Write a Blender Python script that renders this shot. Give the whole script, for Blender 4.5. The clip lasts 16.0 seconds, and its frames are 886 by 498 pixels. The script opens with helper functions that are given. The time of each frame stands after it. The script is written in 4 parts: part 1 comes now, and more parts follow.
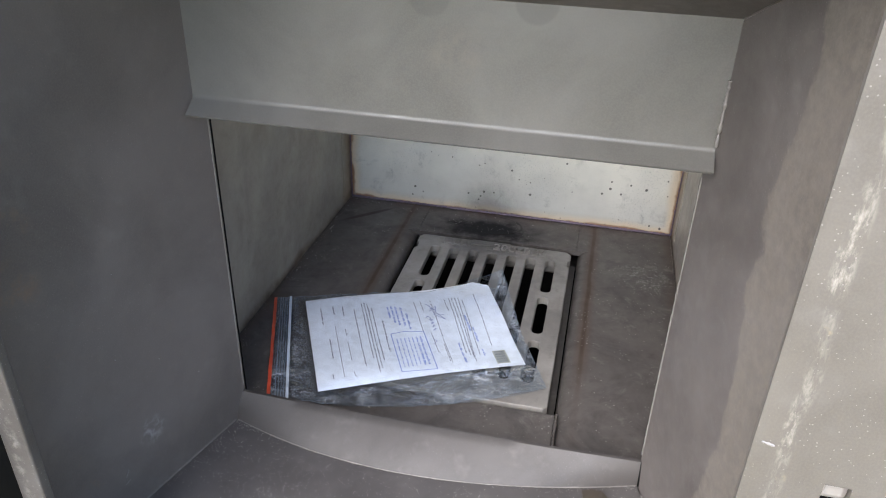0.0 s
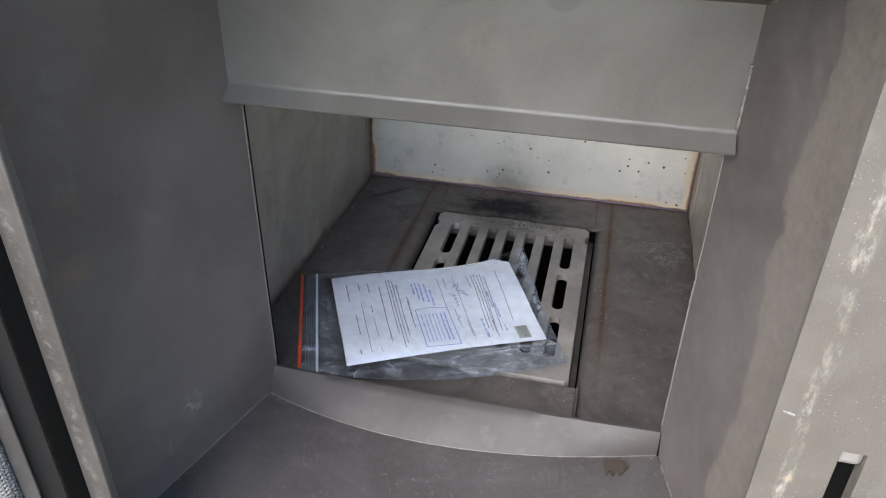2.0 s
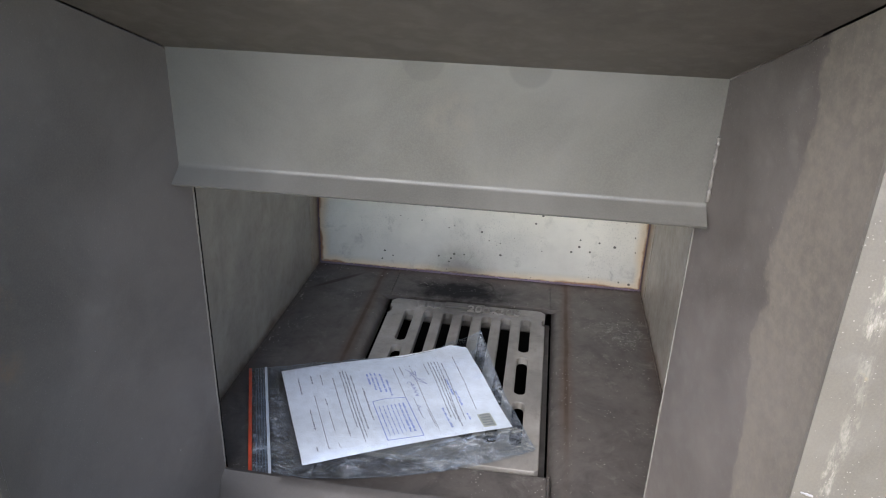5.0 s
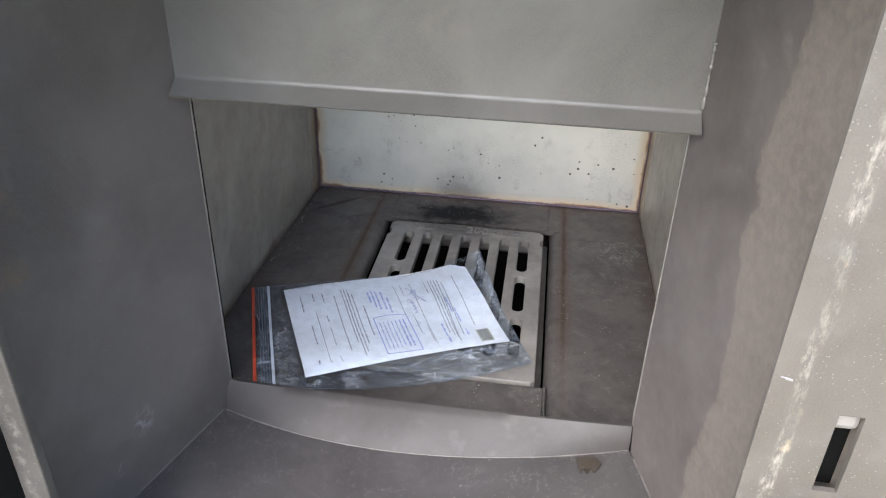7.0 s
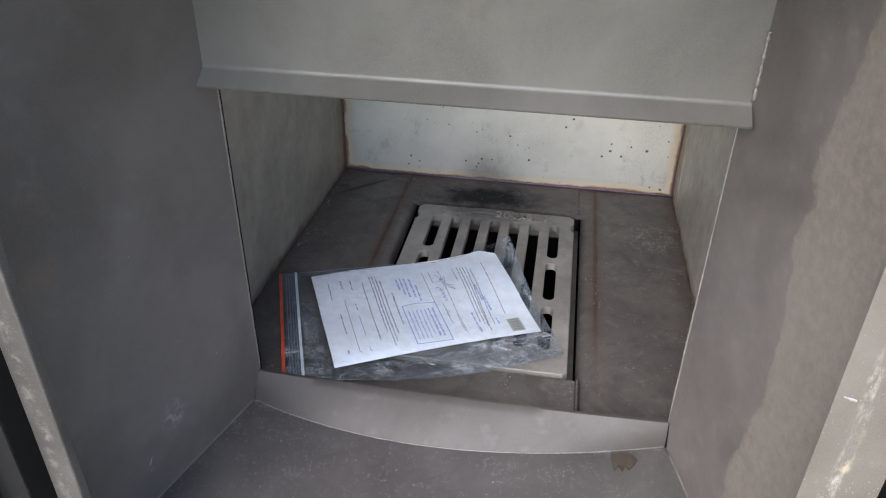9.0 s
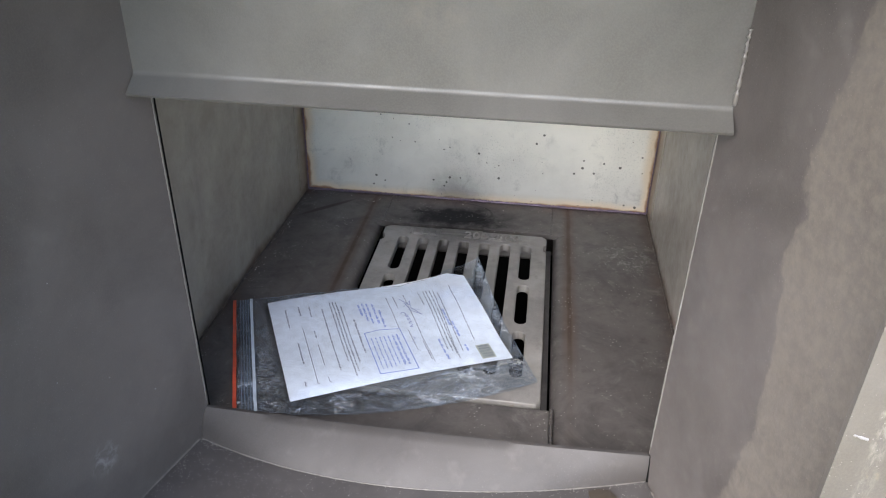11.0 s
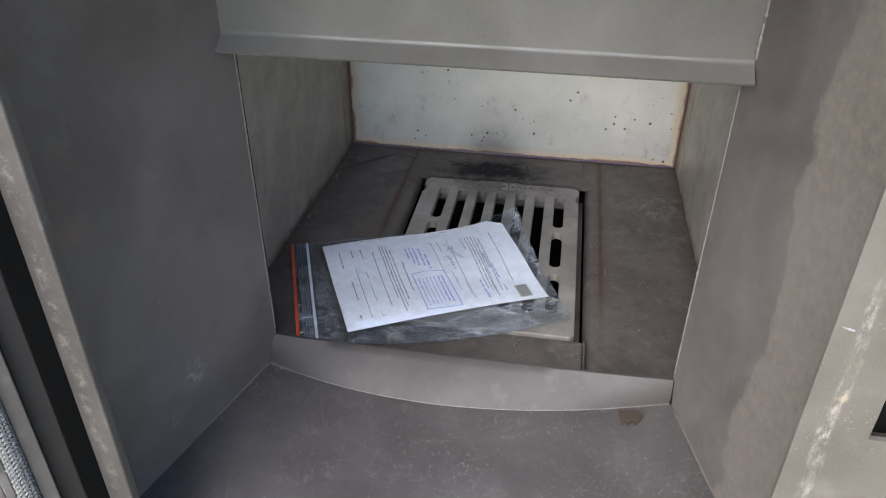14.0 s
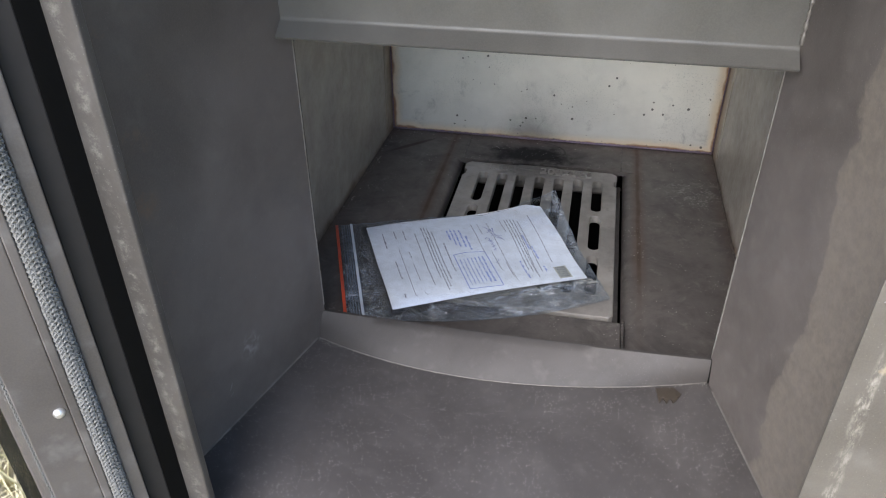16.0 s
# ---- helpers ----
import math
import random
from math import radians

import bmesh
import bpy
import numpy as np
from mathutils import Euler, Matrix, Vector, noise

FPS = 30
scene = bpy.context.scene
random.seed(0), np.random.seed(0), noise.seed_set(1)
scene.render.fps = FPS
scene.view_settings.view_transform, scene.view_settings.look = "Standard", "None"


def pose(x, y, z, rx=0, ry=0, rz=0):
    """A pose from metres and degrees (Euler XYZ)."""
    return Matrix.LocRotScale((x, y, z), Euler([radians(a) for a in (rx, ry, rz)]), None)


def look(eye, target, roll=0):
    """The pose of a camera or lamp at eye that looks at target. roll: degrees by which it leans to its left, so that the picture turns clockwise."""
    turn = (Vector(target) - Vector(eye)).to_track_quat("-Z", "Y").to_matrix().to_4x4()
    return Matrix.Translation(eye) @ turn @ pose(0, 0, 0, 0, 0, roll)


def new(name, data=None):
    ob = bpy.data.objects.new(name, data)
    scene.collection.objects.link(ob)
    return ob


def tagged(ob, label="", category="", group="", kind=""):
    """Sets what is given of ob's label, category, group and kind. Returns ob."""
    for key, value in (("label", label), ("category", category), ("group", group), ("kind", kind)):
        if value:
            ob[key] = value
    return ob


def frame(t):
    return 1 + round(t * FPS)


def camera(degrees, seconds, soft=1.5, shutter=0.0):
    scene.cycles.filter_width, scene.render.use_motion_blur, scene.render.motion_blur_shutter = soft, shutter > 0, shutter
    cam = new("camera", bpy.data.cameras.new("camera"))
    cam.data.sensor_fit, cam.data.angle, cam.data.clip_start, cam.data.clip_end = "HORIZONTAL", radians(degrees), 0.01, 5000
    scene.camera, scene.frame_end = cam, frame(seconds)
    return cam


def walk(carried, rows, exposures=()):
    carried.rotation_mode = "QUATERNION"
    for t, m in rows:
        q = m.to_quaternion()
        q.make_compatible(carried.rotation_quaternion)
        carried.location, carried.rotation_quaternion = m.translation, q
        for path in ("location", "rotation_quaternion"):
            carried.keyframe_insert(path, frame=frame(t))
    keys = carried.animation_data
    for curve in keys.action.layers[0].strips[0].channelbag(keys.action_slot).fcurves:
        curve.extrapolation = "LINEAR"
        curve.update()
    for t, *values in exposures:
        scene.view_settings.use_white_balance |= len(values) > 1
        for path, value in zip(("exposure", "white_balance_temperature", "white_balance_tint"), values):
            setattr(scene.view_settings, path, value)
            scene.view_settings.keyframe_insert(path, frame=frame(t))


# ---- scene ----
# The firebox floor is z = 0; x runs across the stove, y into it.
cam = camera(60.9, 16.0, soft=1.05)
# seconds, eye x, y, z, yaw, pitch, roll
ROWS = [
    (0, 0.1108, -0.5441, 0.4764, 11.92, -29.90, 1.73),
    (0.5, 0.0968, -0.5699, 0.5046, 12.42, -30.95, 1.54),
    (1, 0.0935, -0.5728, 0.4968, 12.73, -31.34, 1.40),
    (1.5, 0.1012, -0.5676, 0.4969, 12.83, -31.63, 1.23),
    (2, 0.1014, -0.5619, 0.4893, 12.81, -31.84, 0.93),
    (2.5, 0.0960, -0.5568, 0.4855, 12.65, -31.91, 0.62),
    (3, 0.0907, -0.5456, 0.4776, 12.23, -31.77, 0.54),
    (3.5, 0.0893, -0.5354, 0.4777, 11.10, -28.66, 1.12),
    (3.7, 0.0866, -0.5342, 0.4795, 10.35, -26.83, 1.39),
    (5.8, 0.0764, -0.5559, 0.4670, 7.01, -24.82, 1.82),
    (6, 0.0783, -0.5565, 0.4663, 6.99, -25.42, 1.76),
    (6.5, 0.0782, -0.5533, 0.4662, 7.11, -26.78, 1.65),
    (7, 0.0825, -0.5607, 0.4605, 7.48, -29.84, 1.56),
    (7.5, 0.0826, -0.5605, 0.4551, 8.09, -31.14, 1.40),
    (8, 0.0779, -0.5595, 0.4540, 8.73, -31.65, 1.20),
    (8.5, 0.0740, -0.5468, 0.4550, 9.14, -32.02, 0.96),
    (8.7, 0.0699, -0.5450, 0.4672, 9.32, -32.13, 0.84),
    (10.8, 0.0742, -0.4971, 0.4443, 7.54, -30.24, 1.09),
    (11, 0.0754, -0.5020, 0.4418, 7.23, -30.20, 1.19),
    (11.5, 0.0726, -0.5112, 0.4471, 7.00, -30.26, 0.74),
    (12, 0.0662, -0.5197, 0.4490, 7.08, -30.36, 0.35),
    (12.5, 0.0641, -0.5281, 0.4405, 7.27, -30.54, 0.16),
    (13, 0.0608, -0.5692, 0.4659, 8.00, -31.76, 0.23),
    (13.5, 0.0628, -0.5640, 0.4573, 8.70, -32.43, 0.54),
    (14, 0.0662, -0.5666, 0.4589, 9.36, -32.99, 0.36),
    (14.5, 0.0708, -0.5637, 0.4579, 9.85, -33.38, 0.18),
    (15, 0.0630, -0.5685, 0.4643, 10.37, -33.76, -0.26),
    (15.5, 0.0414, -0.5917, 0.4801, 11.15, -34.00, -0.73),
    (16, 0.0551, -0.5901, 0.4658, 11.84, -33.98, -0.43),
]


def aim(x, y, z, yaw, pitch, roll):
    a, b = radians(yaw), radians(pitch)
    ahead = Vector((-math.sin(a) * math.cos(b), math.cos(a) * math.cos(b), math.sin(b)))
    return look((x, y, z), Vector((x, y, z)) + ahead, roll)


EXPOSURES = [(t, 2.16 + e, 6420, 13) for t, e in ((0.0, -0.05), (0.5, -0.45), (1.5, -0.3), (2.0, -0.25), (2.5, -0.08), (3.0, -0.08), (3.5, -0.13), (5.8, -0.12), (6.5, -0.12), (7.0, 0.0), (8.0, -0.25), (8.7, -0.2), (10.8, 0.0), (12.5, 0.03), (13.0, -0.15), (13.5, -0.36), (14.5, -0.28), (15.5, -0.42), (16.0, -0.45))]
walk(cam, [(t, aim(*r)) for t, *r in ROWS], EXPOSURES)

# ---- world and light ----
world = bpy.data.worlds.new("sky")
scene.world = world
world.use_nodes = True
wn = world.node_tree
sky = wn.nodes.new("ShaderNodeTexSky")
sky.sky_type, sky.sun_disc = "NISHITA", False
SUN_UP, SUN_TURN = 42.0, 204.0         # degrees above the horizon, and from the stove's back round by its right side
sky.sun_elevation, sky.sun_rotation = radians(SUN_UP), radians(SUN_TURN)
wn.links.new(sky.outputs[0], wn.nodes["Background"].inputs[0])
wn.nodes["Background"].inputs[1].default_value = 0.15
sun = new("sun", bpy.data.lights.new("sun", "SUN"))
sun.data.energy, sun.data.angle, sun.data.color = 2.0, radians(64), (1.0, 0.97, 0.92)   # behind thin cloud
a, b = radians(SUN_UP), radians(SUN_TURN)
sun.matrix_world = look((math.sin(b) * math.cos(a) * 9, math.cos(b) * math.cos(a) * 9, math.sin(a) * 9), (0, 0, 0))


# ---- materials ----
def shader(name):
    m = bpy.data.materials.new(name)
    m.use_nodes = True
    return m, m.node_tree, m.node_tree.nodes["Principled BSDF"]


def node(nt, kind, ins=(), **settings):
    n = nt.nodes.new("ShaderNode" + kind)
    for key, value in settings.items():
        setattr(n, key, value)
    for key, value in dict(ins).items():
        if isinstance(value, bpy.types.NodeSocket):
            nt.links.new(value, n.inputs[key])
        else:
            n.inputs[key].default_value = value
    return n


def place(nt, scale=(1, 1, 1)):
    c = node(nt, "TexCoord")
    return node(nt, "Mapping", {"Vector": c.outputs["Object"], "Scale": scale}).outputs[0]


def cloud(nt, where, scale, detail=4.0, rough=0.55, twist=0.0):
    return node(nt, "TexNoise", {"Vector": where, "Scale": scale, "Detail": detail, "Roughness": rough, "Distortion": twist}).outputs["Fac"]


def ramp(nt, fac, lo, hi, a=0.0, b=1.0):
    return node(nt, "MapRange", {"Value": fac, "From Min": lo, "From Max": hi, "To Min": a, "To Max": b}, interpolation_type="SMOOTHSTEP").outputs[0]


def mix(nt, fac, a, b):
    n = node(nt, "Mix", data_type="RGBA")
    for sock, v in ((n.inputs[0], fac), (n.inputs[6], a), (n.inputs[7], b)):
        if isinstance(v, bpy.types.NodeSocket):
            nt.links.new(v, sock)
        else:
            sock.default_value = v if not isinstance(v, tuple) else (*v, 1)
    return n.outputs[2]


def maths(nt, op, a, b=0.0, c=0.0):
    n = node(nt, "Math", {0: a, 1: b, 2: c}, operation=op)
    return n.outputs[0]


def bump(nt, bsdf, height, strength, distance):
    n = node(nt, "Bump", {"Height": height, "Strength": strength, "Distance": distance})
    nt.links.new(n.outputs[0], bsdf.inputs["Normal"])


def axis(nt, where, name):
    return node(nt, "SeparateXYZ", {0: where}).outputs[name]


def put(nt, bsdf, **what):
    for key, v in what.items():
        key = key.replace("_", " ")
        if isinstance(v, bpy.types.NodeSocket):
            nt.links.new(v, bsdf.inputs[key])
        else:
            bsdf.inputs[key].default_value = (*v, 1) if isinstance(v, tuple) else v


def paint(name, base, rough=0.5, dust=0.25, speckle=0.0, scuff=None):
    """Heat-proof stove paint: grain, cloudy dust, rubbed spots, and fine pale grit."""
    m, nt, p = shader(name)
    at = place(nt)
    big, mid, fine = cloud(nt, at, 9, 5, 0.6, 0.4), cloud(nt, at, 55, 4), cloud(nt, at, 900, 2)
    dark = tuple(c * 0.82 for c in base)
    light = tuple(c * 1.18 + 0.01 for c in base)
    col = mix(nt, ramp(nt, big, 0.3, 0.7), dark, light)
    col = mix(nt, ramp(nt, mid, 0.52, 0.8, 0, dust), col, (0.33, 0.31, 0.29))
    col = mix(nt, ramp(nt, fine, 0.3, 0.75, 0.0, 0.25), col, tuple(c * 1.5 for c in base))
    if speckle:
        v = node(nt, "TexVoronoi", {"Vector": at, "Scale": 420.0, "Randomness": 1.0})
        size = ramp(nt, cloud(nt, at, 22, 4), 0.3, 0.75, 0.06, 0.17)
        dot = maths(nt, "LESS_THAN", v.outputs["Distance"], size)
        col = mix(nt, maths(nt, "MULTIPLY", dot, speckle), col, (0.5, 0.48, 0.45))
    if scuff:
        col = scuff(nt, at, col)
    put(nt, p, Base_Color=col, Roughness=ramp(nt, mid, 0.3, 0.7, rough - 0.06, rough + 0.1))
    bump(nt, p, maths(nt, "ADD", fine, maths(nt, "MULTIPLY", mid, 2.0)), 0.12, 0.0006)
    return m


PAINT = (0.087, 0.076, 0.069)


def wiped(nt, at, col):
    """A pale dusty area with a crooked edge, towards the stove's mouth."""
    y = axis(nt, at, "Y")
    wave = maths(nt, "MULTIPLY", maths(nt, "SUBTRACT", cloud(nt, at, 15, 6, 0.6), 0.5), 0.06)
    edge = maths(nt, "ADD", y, wave)
    area = ramp(nt, edge, -0.163, -0.1665)
    grit = ramp(nt, cloud(nt, at, 160, 5, 0.7), 0.3, 0.75, 0.35, 0.95)
    col = mix(nt, maths(nt, "MULTIPLY", area, grit), col, (0.155, 0.136, 0.113))
    pale = maths(nt, "MULTIPLY", ramp(nt, y, -0.19, -0.27), ramp(nt, cloud(nt, at, 20, 5, 0.65), 0.35, 0.7, 0, 0.6))
    return mix(nt, pale, col, (0.16, 0.142, 0.12))


def scraped(nt, at, col):
    """Chipped paint and sealant left in a line where the door's rope presses."""
    x = axis(nt, at, "X")
    wob = maths(nt, "MULTIPLY", maths(nt, "SUBTRACT", cloud(nt, at, 22, 3), 0.5), 0.012)
    off = maths(nt, "ABSOLUTE", maths(nt, "SUBTRACT", maths(nt, "ADD", x, wob), 0.2035))
    band = ramp(nt, off, 0.0045, 0.0015)
    drawn = node(nt, "Mapping", {"Vector": at, "Rotation": (0, radians(6), 0), "Scale": (1.3, 1, 0.4)}).outputs[0]
    chips = maths(nt, "MULTIPLY", ramp(nt, cloud(nt, drawn, 200, 6, 0.75, 0.15), 0.43, 0.66, 0, 0.8), ramp(nt, cloud(nt, at, 28, 3), 0.36, 0.6, 0.25, 1.0))
    col = mix(nt, maths(nt, "MULTIPLY", band, chips), col, (0.32, 0.295, 0.25))
    left = ramp(nt, maths(nt, "ABSOLUTE", maths(nt, "ADD", maths(nt, "ADD", x, wob), 0.182)), 0.005, 0.0005)
    col = mix(nt, maths(nt, "MULTIPLY", left, ramp(nt, cloud(nt, at, 130, 6, 0.75), 0.45, 0.68, 0, 0.6)), col, (0.24, 0.225, 0.2))
    warm = ramp(nt, cloud(nt, at, 90, 3), 0.62, 0.75, 0.0, 0.35)
    return mix(nt, maths(nt, "MULTIPLY", band, warm), col, (0.5, 0.38, 0.2))


def sooty(nt, at, col):
    y = axis(nt, at, "Y")
    rust = ramp(nt, cloud(nt, at, 26, 5, 0.7), 0.58, 0.72, 0.0, 0.35)
    near = ramp(nt, y, -0.17, -0.24)
    col = mix(nt, maths(nt, "MULTIPLY", rust, near), col, (0.2, 0.13, 0.08))
    far = node(nt, "VectorMath", {0: at, 1: (-0.1925, -0.166, 0.058)}, operation="DISTANCE").outputs["Value"]
    print_ = maths(nt, "MULTIPLY", ramp(nt, far, 0.016, 0.006), ramp(nt, cloud(nt, at, 110, 5, 0.7, 1.0), 0.45, 0.65, 0.0, 0.55))
    col = mix(nt, print_, col, (0.3, 0.3, 0.3))
    far = node(nt, "VectorMath", {0: at, 1: (-0.211, -0.234, 0.228)}, operation="DISTANCE").outputs["Value"]
    rusty = maths(nt, "MULTIPLY", ramp(nt, far, 0.022, 0.006), ramp(nt, cloud(nt, at, 70, 5, 0.7), 0.4, 0.65, 0.0, 0.6))
    col = mix(nt, rusty, col, (0.16, 0.105, 0.065))
    return mix(nt, ramp(nt, cloud(nt, at, 34, 6, 0.7, 1.0), 0.68, 0.76, 0.0, 0.15), col, (0.3, 0.3, 0.3))


def marked(nt, at, col):
    """Faint rub marks on the deflector."""
    for x in (-0.001, 0.066):
        far = node(nt, "VectorMath", {0: at, 1: (x, -0.079, 0.381)}, operation="DISTANCE").outputs["Value"]
        col = mix(nt, ramp(nt, far, 0.0145, 0.012, 0, 0.35), col, (0.06, 0.06, 0.056))
    far = node(nt, "VectorMath", {0: at, 1: (0.0152, -0.079, 0.3456)}, operation="DISTANCE").outputs["Value"]
    spot = maths(nt, "MULTIPLY", ramp(nt, far, 0.03, 0.004), ramp(nt, cloud(nt, at, 90, 4, 0.7), 0.35, 0.7, 0, 0.5))
    return mix(nt, spot, col, (0.15, 0.13, 0.11))


M_PAINT = paint("stove_paint", PAINT)
M_LEFT = paint("stove_paint_rubbed", (0.095, 0.083, 0.076), 0.45, 0.1, 0.07, sooty)
M_RIGHT = paint("stove_paint_dusty", (0.078, 0.068, 0.062), 0.5, 0.14, 0.15, wiped)
M_SHELF = paint("stove_paint_gritty", (0.053, 0.048, 0.046), 0.5, 0.08, 0.6)
# Same stove paint, darkened in place of the weaker light on the sill.
M_SILL = paint("stove_paint_sill_shaded", (0.046, 0.041, 0.038), 0.5, 0.12, 0.06)
M_FRAME = paint("stove_paint_scraped", (0.096, 0.085, 0.071), 0.5, 0.1, 0.2, scraped)
# Scraped frame paint, darkened for the edge that the open door shades.
M_EDGE = paint("stove_paint_shaded_edge", (0.066, 0.059, 0.053), 0.5, 0.1, 0.15, scraped)
M_PLATE = paint("stove_paint_clean", (0.096, 0.092, 0.083), 0.40, 0.03, 0.0, marked)


def steel(name, base, rough, metal, tint=None, scratch=0.3, even=0.8, relief=0.1):
    m, nt, p = shader(name)
    at = place(nt)
    big, mid, fine = cloud(nt, at, 11, 7, 0.66, 0.3), cloud(nt, at, 60, 6, 0.7), cloud(nt, at, 500, 3)
    col = mix(nt, ramp(nt, big, 0.3, 0.72), tuple(c * even for c in base), tuple(min(1, c * (2 - even)) for c in base))
    col = mix(nt, ramp(nt, mid, 0.55, 0.75, 0, scratch), col, tuple(c * 0.55 for c in base))
    rough_map = ramp(nt, mid, 0.25, 0.75, rough - 0.1, rough + 0.12)
    if tint:
        col = tint(nt, at, col)
    if isinstance(col, tuple):                       # loose soot is matt and no metal
        col, soot = col
        clean = maths(nt, "SUBTRACT", 1.0, soot)
        rough_map = maths(nt, "MAXIMUM", rough_map, maths(nt, "MULTIPLY", soot, 0.95))
        put(nt, p, Specular_IOR_Level=maths(nt, "MULTIPLY", clean, 0.5))
        metal = maths(nt, "MULTIPLY", clean, metal)
    put(nt, p, Base_Color=col, Metallic=metal, Roughness=rough_map)
    bump(nt, p, maths(nt, "ADD", fine, mid), relief, 0.0006)
    return m


def heat(nt, at, col):
    """Straw, brown and blue tempering colours along the welded edges of the back plate, darker greys towards the foot,
    and soot spots.
    """
    x, z = axis(nt, at, "X"), axis(nt, at, "Z")
    wob = maths(nt, "MULTIPLY", maths(nt, "SUBTRACT", cloud(nt, at, 30, 4), 0.5), 0.012)
    side = maths(nt, "SUBTRACT", 0.2225, maths(nt, "ABSOLUTE", maths(nt, "SUBTRACT", x, 0.0022)))
    near = maths(nt, "ADD", maths(nt, "MINIMUM", side, z), wob)
    straw = ramp(nt, near, 0.018, 0.004, 0, 0.65)
    brown = ramp(nt, near, 0.0055, 0.002, 0, 0.9)
    col = mix(nt, straw, col, (0.55, 0.4, 0.22))
    col = mix(nt, brown, col, (0.22, 0.1, 0.05))
    # Bluish grey and cloudy blotches, both stronger towards the bottom.
    rise = maths(nt, "ADD", z, maths(nt, "MULTIPLY", maths(nt, "SUBTRACT", cloud(nt, at, 9, 4), 0.5), 0.12))
    film = maths(nt, "MULTIPLY", ramp(nt, rise, 0.105, 0.02, 0, 0.4), ramp(nt, near, 0.004, 0.014))
    col = mix(nt, film, col, (0.25, 0.26, 0.275))
    lower_grey = maths(nt, "MULTIPLY", ramp(nt, cloud(nt, at, 30, 6, 0.7, 0.5), 0.54, 0.74, 0.0, 0.5), ramp(nt, z, 0.15, 0.03))
    col = mix(nt, lower_grey, col, (0.17, 0.175, 0.17))
    flecks = maths(nt, "MULTIPLY", ramp(nt, cloud(nt, at, 420, 4, 0.75), 0.53, 0.66, 0, 0.5), ramp(nt, cloud(nt, at, 13, 4), 0.42, 0.62))
    col = mix(nt, flecks, col, (0.3, 0.3, 0.29))
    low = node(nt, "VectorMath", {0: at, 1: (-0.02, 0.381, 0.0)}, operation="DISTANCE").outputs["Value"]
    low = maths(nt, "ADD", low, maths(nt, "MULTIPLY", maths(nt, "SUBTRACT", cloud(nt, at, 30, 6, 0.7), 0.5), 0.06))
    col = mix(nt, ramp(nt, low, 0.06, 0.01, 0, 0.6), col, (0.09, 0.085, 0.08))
    for scale, most in ((95.0, 0.2), (48.0, 0.1)):
        v = node(nt, "TexVoronoi", {"Vector": at, "Scale": scale, "Randomness": 1.0})
        size = ramp(nt, cloud(nt, at, 33, 3), 0.42, 0.72, 0.0, most)
        dist = maths(nt, "ADD", v.outputs["Distance"], maths(nt, "MULTIPLY", maths(nt, "SUBTRACT", cloud(nt, at, 380, 2), 0.5), 0.06))
        col = mix(nt, maths(nt, "MULTIPLY", maths(nt, "LESS_THAN", dist, size), 0.9), col, (0.06, 0.055, 0.05))
    return col


